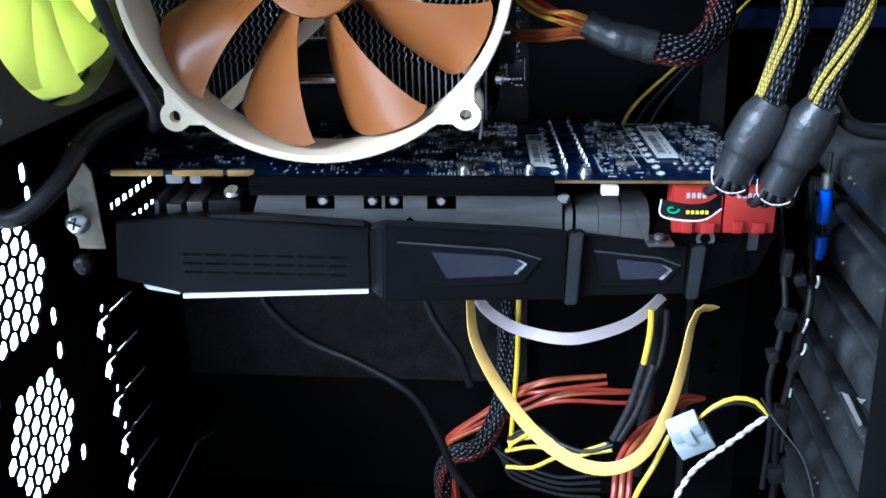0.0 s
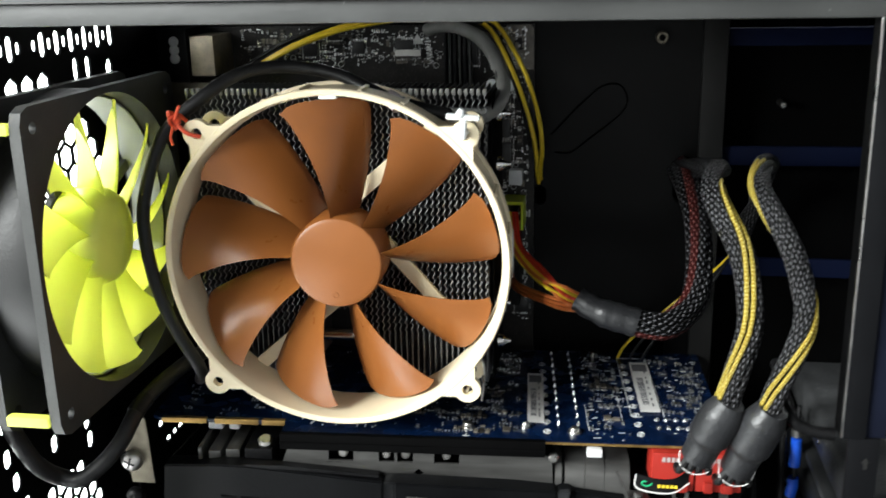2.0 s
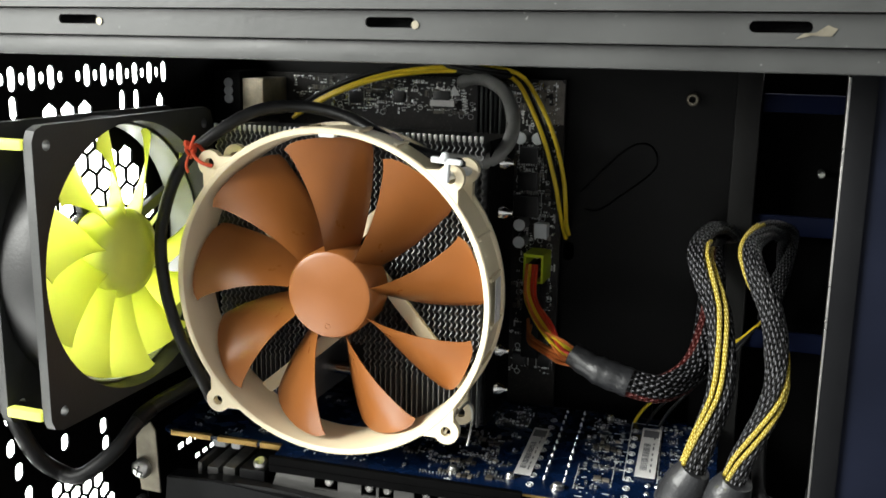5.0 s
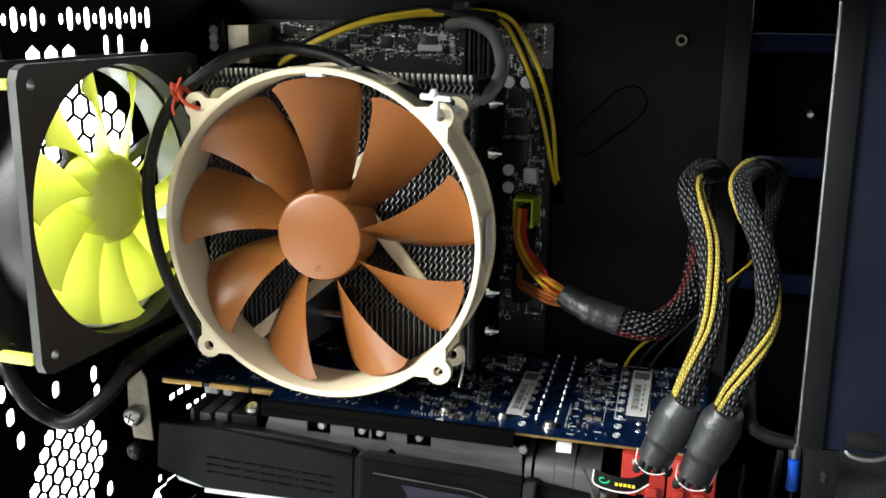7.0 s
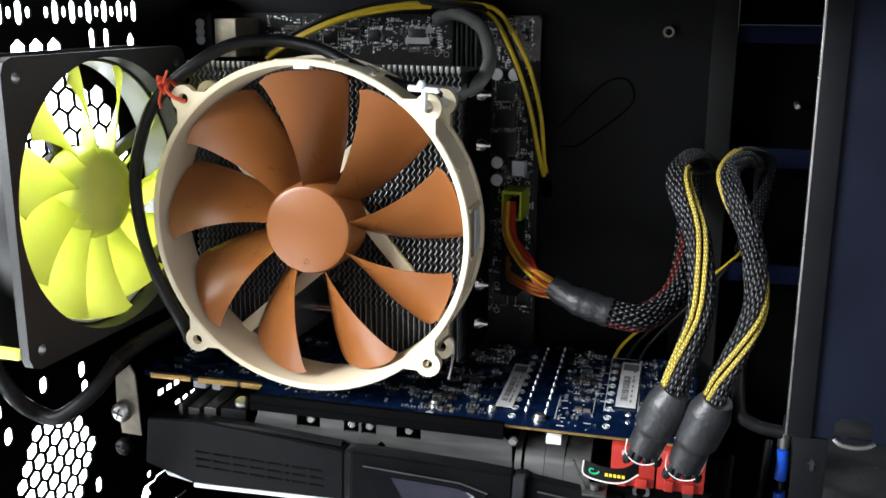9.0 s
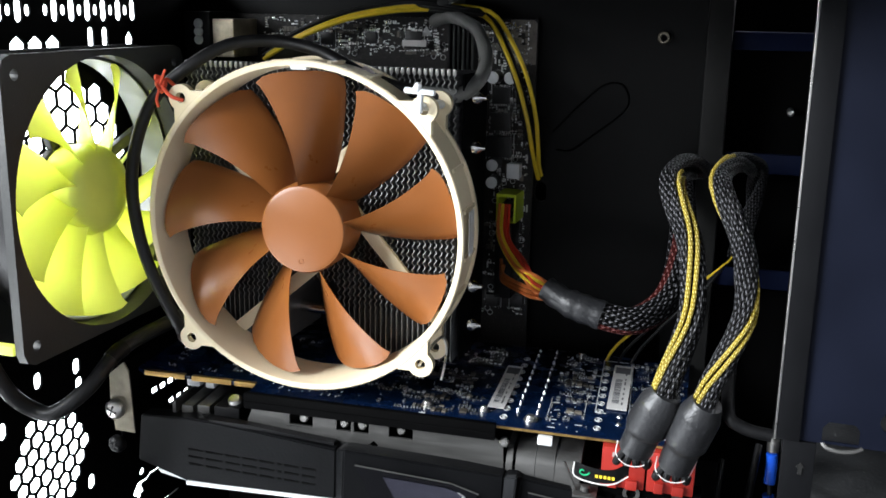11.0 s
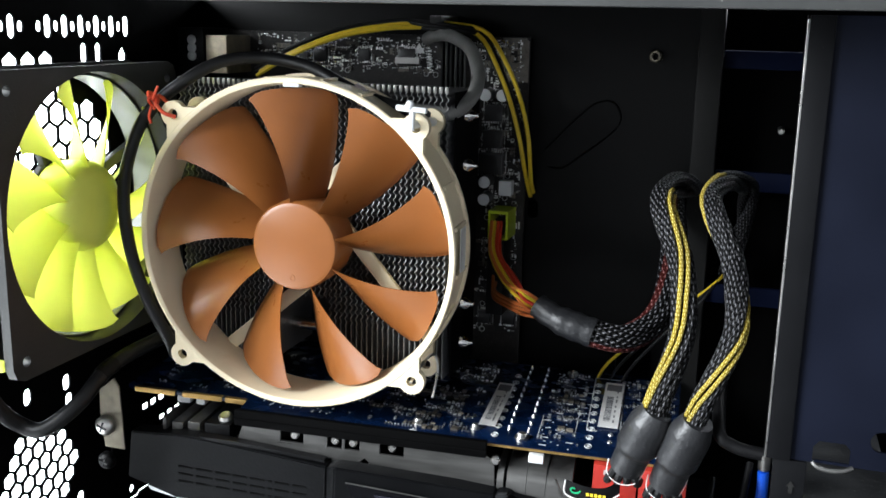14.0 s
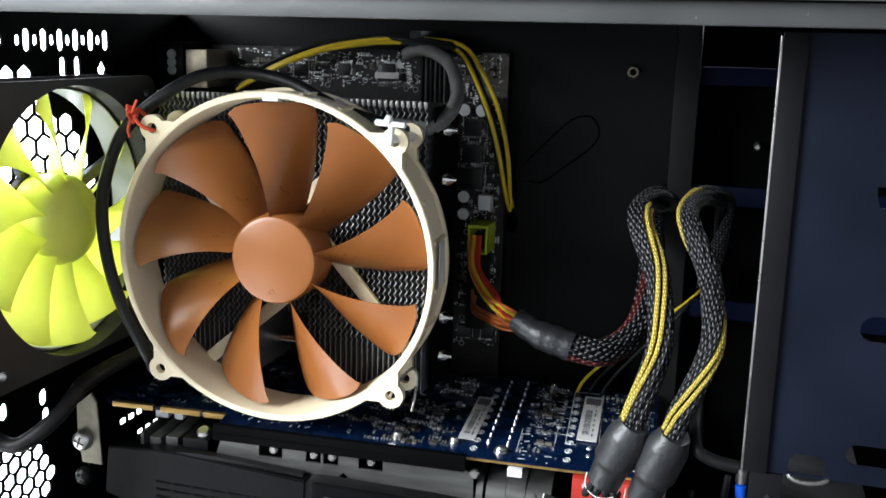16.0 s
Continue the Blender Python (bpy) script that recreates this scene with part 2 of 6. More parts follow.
CERAMIC = material("ceramic_parts", (0.09, 0.08, 0.065), 0.4, 0, 0.3, 100, 0.1, random_island=0.9)
PRINT = material("white_print", (0.62, 0.63, 0.62), 0.6, 0, 0.1, 200, 0.0)
STICKER = material("white_paper_sticker", (0.72, 0.71, 0.69), 0.55, 0, 0.06, 80, 0.1)
INK = material("grey_ink", (0.12, 0.12, 0.13), 0.6, 0, 0.2, 300, 0.0)
FIN = material("aluminium_fin", (0.18, 0.18, 0.185), 0.5, 0.55, 0.15, 60, 0.1)
COPPER_TIN = material("nickel_plated_copper", (0.7, 0.69, 0.67), 0.18, 1.0, 0.1, 100, 0.05)
GUNMETAL = material("grey_anodised_metal", (0.125, 0.123, 0.118), 0.34, 0.7, 0.2, 40, 0.15, dirt=(0.3, 0.3, 0.3), dirt_at=0.72, stretch=(1, 8, 8))
GLOSS = material("glossy_black_acrylic", (0.002, 0.002, 0.003), 0.06, 0, 0.2, 40, 0.0, 0.5)
RECESS_SHADE = material("recess_shade_black", (0.0015, 0.0015, 0.0015), 0.8, 0, 0.1, 100, 0.0, 0.05)
FIN_TAB = material("bright_aluminium_edge", (0.20, 0.20, 0.19), 0.4, 0.6, 0.2, 100, 0.1)
FLANGE_PAINT = material("satin_black_flange_paint", (0.0045, 0.0047, 0.0055), 0.5, 0, 0.2, 30, 0.2, 0.10, (0.06, 0.06, 0.06), 0.74)
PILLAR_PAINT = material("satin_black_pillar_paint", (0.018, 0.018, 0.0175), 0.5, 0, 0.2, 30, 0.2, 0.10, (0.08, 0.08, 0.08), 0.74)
BRASS_BOX = material("warm_tinned_steel", (0.55, 0.49, 0.36), 0.38, 0.7, 0.3, 120, 0.3, dirt=(0.3, 0.25, 0.17), dirt_at=0.6)
CLEAR_PLASTIC = material("milky_translucent_plastic", (0.50, 0.56, 0.57), 0.25, 0, 0.08, 80, 0.05)
PANE_REFLECTION = material("window_reflection_grey", (0.15, 0.15, 0.20), 0.12, 0.9, 0.3, 30, 0.0)
TRAY_PLASTIC = material("scuffed_dark_tray_plastic", (0.030, 0.031, 0.032), 0.38, 0, 0.5, 45, 0.5, 0.5, (0.20, 0.20, 0.20), 0.66)
RED_PLASTIC = material("red_connector_plastic", (0.34, 0.024, 0.016), 0.35, 0, 0.12, 80, 0.1)
GREEN_YELLOW = material("yellow_green_plastic", (0.5, 0.62, 0.02), 0.4, 0, 0.1, 80, 0.1)
WHITE_PLASTIC = material("white_plastic", (0.75, 0.77, 0.78), 0.35, 0, 0.06, 80, 0.05)
RUBBER = material("heat_shrink_rubber", (0.017, 0.0175, 0.019), 0.36, 0, 0.25, 45, 0.6, 0.5, (0.13, 0.13, 0.14), 0.68)
CABLE_BLACK = material("black_cable_sheath", (0.008, 0.008, 0.0085), 0.45, 0, 0.2, 120, 0.2, 0.3)
CABLE_GREY = material("grey_cable_sheath", (0.21, 0.21, 0.20), 0.5, 0, 0.2, 120, 0.4, 0.4)
YELLOW = material("yellow_wire", (0.82, 0.60, 0.035), 0.35, 0, 0.1, 120, 0.0)
RED = material("red_wire", (0.6, 0.045, 0.025), 0.35, 0, 0.1, 120, 0.0)
ORANGE = material("orange_wire", (0.6, 0.17, 0.045), 0.35, 0, 0.1, 120, 0.0)
CREAM = material("yellow_cream_flat_cable", (0.95, 0.61, 0.15), 0.22, 0, 0.12, 60, 0.05)
RIBBON = material("pale_grey_ribbon", (0.46, 0.39, 0.38), 0.4, 0, 0.1, 60, 0.0)
BLUE = material("blue_cable", (0.02, 0.12, 0.8), 0.35, 0, 0.1, 120, 0.0)
TWINE = material("red_twine", (0.65, 0.075, 0.03), 0.6, 0, 0.15, 300, 0.4)
GREEN_INK = material("green_print", (0.02, 0.35, 0.14), 0.5, 0, 0.1, 200, 0.0)
WOOD = material("table_top", (0.03, 0.03, 0.032), 0.45, 0, 0.2, 6, 0.2, stretch=(1, 8, 1))
PLASTER = material("added_wall_plaster", (0.08, 0.08, 0.082), 0.8, 0, 0.05, 2, 0.1)
PLASTER_LIGHT = material("added_light_wall_plaster", (0.13, 0.13, 0.14), 0.8, 0, 0.05, 2, 0.1)
BRAID_BLACK = braid("black_woven_sleeve", (0.0010, 0.0010, 0.0011), (0.13, 0.13, 0.14), 0.75)
BRAID_YELLOW = braid("yellow_wires_in_sleeve", (0.30, 0.22, 0.02), (0.88, 0.78, 0.30), 1.1)
BRAID_RED = braid("red_wires_in_sleeve", (0.035, 0.005, 0.004), (0.20, 0.085, 0.08), 0.75)

LAND = material("tarnished_bare_land", (0.16, 0.145, 0.125), 0.45, 0.3, 0.4, 150, 0.3, dirt=(0.02, 0.02, 0.02), dirt_at=0.58)
LIT_BAND = material("lit_band_grey_plastic", (0.022, 0.023, 0.025), 0.45, 0, 0.2, 60, 0.2, 0.4, (0.09, 0.09, 0.09), 0.72)
# Red and orange wire colours again, darkened for the shadow under the card.
RED_SHADED = material("shaded_red_wire", (0.36, 0.045, 0.025), 0.4, 0, 0.2, 120, 0.0)
ORANGE_SHADED = material("shaded_orange_wire", (0.40, 0.11, 0.035), 0.4, 0, 0.2, 120, 0.0)
DUCT = material("dark_duct_plastic", (0.012, 0.012, 0.012), 0.5, 0, 0.2, 60, 0.3, 0.3)
LIME_SOLID = material("lime_green_plastic", (0.86, 0.93, 0.16), 0.35, 0, 0.05, 60, 0.05)
LIT_DUCT = material("lit_duct_grey_plastic", (0.17, 0.18, 0.17), 0.4, 0, 0.15, 60, 0.1)
# Thin green blades let some light through.
LIME = material("lime_green_translucent_plastic", (0.93, 0.97, 0.26), 0.35, 0, 0.05, 60, 0.05)
_t = LIME.node_tree
_tr, _mx = _t.nodes.new("ShaderNodeBsdfTranslucent"), _t.nodes.new("ShaderNodeMixShader")
_tr.inputs[0].default_value, _mx.inputs[0].default_value = (0.98, 1.0, 0.40, 1), 0.62
_t.links.new(_t.nodes["Principled BSDF"].outputs[0], _mx.inputs[1])
_t.links.new(_tr.outputs[0], _mx.inputs[2])
_t.links.new(_mx.outputs[0], _t.nodes["Material Output"].inputs[0])

# ---- the case ----
XR, XF = -0.115, 0.42          # rear wall and front
YN, YT, YB = -0.175, 0.020, 0.042   # open side, tray, far side panel
ZB, ZT = 0.012, 0.4015         # floor and roof

# Rear wall with all its vents.
holes = []
for k in range(11):   # upper row: alternating long slots and ovals
    y = -0.1618 + 0.0111 * k
    if k in (0, 4):
        holes.append(pill(y + 0.0055, 0.3868, 0.0036, 0.0048))
        continue
    holes.append(pill(y, 0.3868, 0.0046, 0.0098))
    if k < 10:
        holes.append(pill(y + 0.0055, 0.3868, 0.0036, 0.0048))
for y, z in ((-0.1510, 0.3754), (-0.1620, 0.3754), (-0.0832, 0.3749), (-0.0729, 0.3748)):
    holes.append(pill(y, z, 0.0044, 0.0092))
holes.append([(-0.0572, 0.3700), (-0.0524, 0.3700), (-0.0514, 0.3735), (-0.0545, 0.3778), (-0.0578, 0.3735)])
for k in range(3):
    u = -0.1306 + 0.0109 * k
    holes.append([(u - 0.0044, 0.3690), (u + 0.0044, 0.3690), (u + 0.0044, 0.3735), (u, 0.3767), (u - 0.0044, 0.3735)])


def comb(cy, cz, radius, r, web, extra=None):
    w, h = 1.5 * (r + web * 0.55), math.sqrt(3) * (r + web * 0.55)
    for i in range(-14, 15):
        for j in range(-14, 15):
            u, v = i * w, (j + (i % 2) / 2) * h
            if math.hypot(u, v) < radius and (extra is None or extra(u, v)):
                # pointed up: swap the axes
                holes.append([(cy + b, cz + a) for a, b in hexagon(u, v, r)])


comb(-0.114, 0.3135, 0.0495, 0.0053, 0.0012)
comb(-0.1305, 0.1885, 0.0240, 0.0037, 0.00135)
comb(-0.1265, 0.1242, 0.0255, 0.0037, 0.00135)
comb(-0.1265, 0.0600, 0.0255, 0.0037, 0.00135)
for y, z in ((-0.1047, 0.1659), (-0.1044, 0.1508), (-0.0994, 0.1005), (-0.1526, 0.1530), (-0.1085, 0.2172), (-0.1353, 0.2285), (-0.1096, 0.2265), (-0.1630, 0.2265), (-0.1585, 0.2142), (-0.1665, 0.238), (-0.1665, 0.252), (-0.1540, 0.0925)):
    holes.append(pill(y, z, 0.0050, 0.0076))
SLOT_Z = [0.1446 - 0.0206 * k for k in range(5)]
for k, z in enumerate(SLOT_Z):   # the ragged openings beside the slot covers, and the slits between them
    e = 0.0004 * (k % 3 - 1)
    y = -0.0675 + 0.0018 * k
    holes.append([(y - 0.0060, z - 0.0012), (y - 0.0046 + e, z - 0.0030), (y - 0.0030, z - 0.0036), (y - 0.0020, z - 0.0066), (y - 0.0002, z - 0.0062), (y + 0.0010, z - 0.0040), (y + 0.0034, z - 0.0032 + e), (y + 0.0022, z - 0.0012), (y + 0.0012, z + 0.0004), (y + 0.0030, z + 0.0016), (y + 0.0072, z + 0.0014), (y + 0.0100, z + 0.0030), (y + 0.0140, z + 0.0028), (y + 0.0330, z + 0.0034), (y + 0.0330, z + 0.0042), (y + 0.0140, z + 0.0041), (y + 0.0086, z + 0.0042), (y + 0.0060, z + 0.0028), (y + 0.0006, z + 0.0032), (y - 0.0026, z + 0.0030), (y - 0.0040, z + 0.0012)])
    holes.append(disc(y + 0.0026, z + 0.0078, 0.0021, 12))
for k in range(9):      # slots seen behind the slot bracket
    y = -0.0600 + 0.0074 * k
    holes.append([(y, 0.1906), (y + 0.0056, 0.1906), (y + 0.0056, 0.1940), (y, 0.1940)])
    if k > 2:
        holes.append([(y, 0.1796), (y + 0.0052, 0.1796), (y + 0.0052, 0.1824), (y, 0.1824)])
holes.append([(-0.0300, 0.0272), (0.0400, 0.0372), (0.0400, 0.0382), (-0.0300, 0.0286)])
bm = bmesh.new()
pierced(bm, [(YN, ZB), (YB, ZB), (YB, ZT), (YN, ZT)], holes, lambda u, v, w: (XR - w, u, v), 0.0011)
wall_rear = solo("wall_rear", bm, BLACK_PAINT, "black steel rear wall of a computer case pierced by honeycomb vents", "wall", kind="structure", smooth=0)
# Rear corner post, folded along the open side.
bm = bmesh.new()
box(bm, (XR - 0.0125, YN - 0.002, ZB), (XR - 0.0002, YN + 0.006, ZT + 0.010), 0.0012)
solo("rear_post", bm, GREY_PAINT, "dark grey folded steel corner post of the case", "post", kind="structure")

# Tray with an oblong cable opening and a raised seam.
bm = bmesh.new()
pierced(bm, [(XR, ZB), (0.1487, ZB), (0.1487, ZT), (XR, ZT)],
        [pill(0.1425, 0.309, 0.010, 0.024), pill(0.128, 0.222, 0.018, 0.03), pill(0.0722, 0.300, 0.006, 0.010)],
        lambda u, v, w: (u, YT + w, v), 0.0012)
solo("wall_tray", bm, TRAY_PAINT, "black steel motherboard tray with cable openings", "wall", kind="structure", smooth=0)
bm = bmesh.new()   # pressed seam on the tray
seam = glide([(0.0776, YT - 0.0004, 0.331), (0.0905, YT - 0.0004, 0.345), (0.1016, YT - 0.0004, 0.3548), (0.1105, YT - 0.0004, 0.3555), (0.1142, YT - 0.0004, 0.3480), (0.1100, YT - 0.0004, 0.3405), (0.0960, YT - 0.0004, 0.3290), (0.0870, YT - 0.0004, 0.3222), (0.0795, YT - 0.0004, 0.3222)], 0.002)
sweep(bm, seam, disc(0, 0, 0.0005, 6))
solo("tray_seam", bm, TRAY_PAINT, "faint pressed seam line on the black tray", "trim", kind="structure")
bm = bmesh.new()
m = Matrix.Translation((-0.0195, YT, 0.1150)) @ Matrix.Rotation(radians(-33), 4, "Y")
sweep(bm, [m @ Vector((u, -0.0006, v)) for u, v in pill(0, 0, 0.046, 0.022, 10) + pill(0, 0, 0.046, 0.022, 10)[:1]], disc(0, 0, 0.0010, 6))
sweep(bm, [m @ Vector((u, -0.0004, v)) for u, v in pill(0, 0, 0.034, 0.010, 10) + pill(0, 0, 0.034, 0.010, 10)[:1]], disc(0, 0, 0.0009, 6))
solo("tray_boss", bm, TRAY_PAINT, "pressed oblong boss in the black tray", "trim", kind="structure")
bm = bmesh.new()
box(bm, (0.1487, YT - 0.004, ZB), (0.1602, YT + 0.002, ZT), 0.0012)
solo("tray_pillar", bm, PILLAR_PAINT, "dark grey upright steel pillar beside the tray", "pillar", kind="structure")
bm = bmesh.new()
box(bm, (XR, YB, ZB), (XF, YB + 0.001, ZT))
solo("wall_far", bm, BLACK_PAINT, "black far side panel of the case", "wall", kind="structure")
bm = bmesh.new()
box(bm, (XF, YN, ZB), (XF + 0.002, YB, ZT))
solo("wall_front", bm, BLACK_PAINT, "black front of the case", "wall", kind="structure")
bm = bmesh.new()
box(bm, (XR - 0.0125, YN, ZB - 0.002), (XF, YB, ZB))
solo("floor", bm, BLACK_PAINT, "black steel floor of the case", "floor", kind="structure")
bm = bmesh.new()
box(bm, (XR - 0.0125, YN + 0.004, ZT + 0.0105), (XF, YB, ZT + 0.012))
solo("ceiling", bm, BLACK_PAINT, "black steel roof of the case", "ceiling", kind="structure")

# Top rail along the open side: three folds with slots in the middle one.
rail = thing("top_rail", "dark grey folded steel rail with slots along the case top", "rail", kind="structure")
bm = bmesh.new()
box(bm, (XR - 0.0125, YN + 0.004, 0.3975), (XF, YN + 0.0065, 0.4045), 0.0008)
part("lower_fold", bm, GREY_PAINT, rail)
bm = bmesh.new()
pierced(bm, [(XR - 0.0125, 0.4048), (XF, 0.4048), (XF, 0.4135), (XR - 0.0125, 0.4135)],
        [pill(x, 0.4100, 0.0165, 0.0032) for x in (-0.0615, 0.0555, 0.1700, 0.29)], lambda u, v, w: (u, YN + w, v), 0.0012)
part("slotted_fold", bm, GREY_PAINT, rail, smooth=0)
bm = bmesh.new()
box(bm, (XR - 0.0125, YN + 0.0070, 0.4030), (XF, YN + 0.0080, 0.4145))
part("backing_fold", bm, BLACK_PAINT, rail)
bm = bmesh.new()
prism(bm, [(XR - 0.0125, 0.4140), (XR - 0.0125, 0.4176), (-0.1099, 0.4187), (-0.0500, 0.4219), (0.0055, 0.4246), (0.0613, 0.4267), (0.1167, 0.4281), (0.1885, 0.4287), (XF, 0.4287), (XF, 0.4140)],
      lambda u, v, w: (u, YN - 0.004 + w, v), 0.016)
part("upper_fold", bm, GREY_PAINT, rail)
for x in (-0.0525, 0.064, 0.1800):   # paint worn off at the slots' ends
    bm = bmesh.new()
    prism(bm, [(x - 0.006, 0.4068), (x - 0.002, 0.4078), (x + 0.003, 0.4076), (x + 0.0045, 0.4096), (x + 0.002, 0.4106), (x - 0.001, 0.4086), (x - 0.004, 0.4084)] if x > 0.1 else disc(x, 0.4093, 0.0013, 8),
          lambda u, v, w: (u, YN - 0.0002 - w, v), 0.0002)
    part("bare_patch", bm, DULL_STEEL, rail, "bare metal where paint has worn off")

# Drive bays: the near panel with its bright edge and slots.
bay = thing("drive_bay_panel", "blue-black steel drive bay side panel with bare bright edge", "drive bay")
PY = -0.130
bm = bmesh.new()
pierced(bm, [(0.1990, 0.2472), (0.30, 0.2472), (0.30, 0.3968), (0.1990, 0.3968)],
        [pill(0.2365, 0.3018, 0.0255, 0.0090), pill(0.2365, 0.2575, 0.0255, 0.0075), [(0.2240, 0.3490), (0.2330, 0.3490), (0.2330, 0.3420), (0.2258, 0.3420), (0.2245, 0.3450)],
         [(0.2060, 0.2480), (0.2180, 0.2480), (0.2180, 0.2530), (0.2162, 0.2552), (0.2078, 0.2552), (0.2060, 0.2530)]],
        lambda u, v, w: (u, PY + 0.0018 + w, v), 0.0012)
part("panel", bm, BLUE_PAINT, bay, smooth=0)
bm = bmesh.new()
box(bm, (0.1912, PY, 0.2472), (0.1989, PY + 0.0012, 0.3968), 0.0003)
part("flange", bm, FLANGE_PAINT, bay, "dark grey folded flange")
bm = bmesh.new()
box(bm, (0.1904, PY - 0.0002, 0.2472), (0.1911, PY + 0.0016, 0.3955), 0.0002)
part("bright_edge", bm, BARE_STEEL, bay, "bare bright steel cut edge")
bm = bmesh.new()
box(bm, (0.1904, PY + 0.0018, 0.2472), (0.1911, PY + 0.010, 0.3968))
part("return_fold", bm, BLACK_PAINT, bay)
bm = bmesh.new()
box(bm, (0.1935, PY + 0.001, 0.205), (0.2045, PY + 0.003, 0.2470), 0.0004)
part("lower_tab", bm, FLANGE_PAINT, bay, "dark grey tab with a stamped arrow")
bm = bmesh.new()
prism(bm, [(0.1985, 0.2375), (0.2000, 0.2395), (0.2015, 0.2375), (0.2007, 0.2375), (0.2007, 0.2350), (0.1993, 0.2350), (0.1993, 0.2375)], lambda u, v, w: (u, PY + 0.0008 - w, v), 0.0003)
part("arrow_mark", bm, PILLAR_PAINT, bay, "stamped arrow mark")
bm = bmesh.new()
sweep(bm, glide([(0.2060, PY, 0.2480), (0.2078, PY - 0.001, 0.2468), (0.2120, PY - 0.0015, 0.2463), (0.2165, PY - 0.001, 0.2468), (0.2190, PY, 0.2478)], 0.001), disc(0, 0, 0.0008, 6))
part("worn_lip", bm, GUNMETAL, bay, "worn bright lip")

# Far rails of the bays; a bluish light is put into their colour.
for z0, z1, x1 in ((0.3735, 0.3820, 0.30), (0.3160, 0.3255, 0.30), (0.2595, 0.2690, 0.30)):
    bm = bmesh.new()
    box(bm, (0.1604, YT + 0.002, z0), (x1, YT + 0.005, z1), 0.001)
    solo("bay_rail", bm, BLUE_LIT_RAIL, "horizontal steel rail inside the drive bay, blue light in its paint", "rail", "rails inside the drive bay")
bm = bmesh.new()
rod(bm, (0.1890, YB, 0.3446), (0.1890, YT + 0.008, 0.3446), 0.0016, soft=0.0006)
solo("bay_screw", bm, BARE_STEEL, "small steel screw inside the dark drive bay", "screw")

# Lower drive cage: stacked trays seen from their side.
for k in range(6):
    z = 0.2185 - 0.0345 * k
    tray = thing("drive_tray", "scuffed black plastic drive tray edge in the lower cage", "drive tray", "trays in the lower drive cage")
    bm = bmesh.new()
    prism(bm, [(0.2010, z - 0.0015), (0.2030, z), (0.2400, z), (0.2400, z - 0.0190), (0.2035, z - 0.0190), (0.1995, z - 0.0135), (0.1995, z - 0.0050)], lambda u, v, w: (u, -0.132 + w, v), 0.144)
    part("side", bm, TRAY_PLASTIC, tray)
    bm = bmesh.new()
    box(bm, (0.1985, -0.126, z - 0.0262), (0.2040, 0.006, z - 0.0232), 0.0006)
    part("runner", bm, TRAY_PLASTIC, tray, "dark grey runner")
    for y in (-0.060 + 0.004 * (k % 3), -0.052 - 0.003 * (k % 2)):
        bm = bmesh.new()
        rod(bm, (0.2000, y, z - 0.008), (0.1985, y, z - 0.008), 0.0011, soft=0.0004)
        part("pin", bm, BARE_STEEL, tray, "steel locating pin")
    if k == 2:
        bm = bmesh.new()
        prism(bm, [(-0.078, z - 0.0205), (-0.087, z - 0.0170), (-0.107, z - 0.0190), (-0.104, z - 0.0215)], lambda u, v, w: (0.1983 - w, u, v), 0.0003)
        part("paper_strip", bm, CABLE_GREY, tray, "pale paper strip")
        bm = bmesh.new()
        prism(bm, [(-0.095, z - 0.0140), (-0.106, z - 0.0090), (-0.102, z - 0.0130)], lambda u, v, w: (0.1989 - w, u, v), 0.0003)
        part("pale_mark", bm, CABLE_GREY, tray, "small pale mark")
bm = bmesh.new()
box(bm, (0.1902, -0.1370, 0.014), (0.2045, -0.1355, 0.2040), 0.0004)
solo("cage_post", bm, FLANGE_PAINT, "dark upright flange of the lower drive cage", "post")
bm = bmesh.new()
pierced(bm, [(0.1480, 0.03), (0.1720, 0.03), (0.1720, 0.18), (0.1480, 0.18)], [pill(0.1588, 0.1161, 0.003, 0.004), pill(0.1583, 0.1033, 0.003, 0.004)],
        lambda u, v, w: (u, -0.010 + w, v), 0.0012)
solo("cage_plate", bm, BLACK_PAINT, "dark steel plate with two round holes", "plate", smooth=0)

# Table, and unseen dim walls added behind the camera to cut light; beyond the case it is open and bright.
bm = bmesh.new()
box(bm, (-0.150, -0.9, -0.03), (1.6, 0.5, ZB - 0.003), 0.004)
solo("ground", bm, WOOD, "plain table top under the computer case", "table", kind="structure")
for nm, lo, hi in (("added_wall_back", (-2.0, -1.85, -0.8), (2.0, -1.8, 2.1)), ("added_wall_right", (2.0, -1.85, -0.8), (2.05, -0.1, 2.1)), ("added_ceiling_room", (-2.05, -1.85, 2.1), (2.05, -0.1, 2.15))):
    bm = bmesh.new()
    box(bm, lo, hi)
    solo(nm, bm, PLASTER_LIGHT if nm == "added_wall_right" else PLASTER, "unseen plain surface added to shape the light", "ceiling" if "ceil" in nm else "wall", kind="structure")

# Unseen wall; its added opening puts a bright reflection on the fan blades.
bm = bmesh.new()
pierced(bm, [(-1.85, -0.8), (-0.1, -0.8), (-0.1, 2.1), (-1.85, 2.1)], [[(-1.66, 0.30), (-1.12, 0.30), (-1.12, 1.05), (-1.66, 1.05)]], lambda u, v, w: (-2.0 - w, u, v), 0.05)
solo("added_wall_left", bm, PLASTER, "unseen added wall with an opening that lets light in", "wall", kind="structure", smooth=0)

# ---- motherboard ----
BY = 0.012
board = thing("motherboard", "dark brown-black computer motherboard full of small parts on the tray", "motherboard")
bm = bmesh.new()
box(bm, (-0.110, BY, 0.082), (0.0695, BY + 0.0016, 0.3855))
part("circuit_board", bm, PCB_BLACK, board)
rnd = random.Random(4)


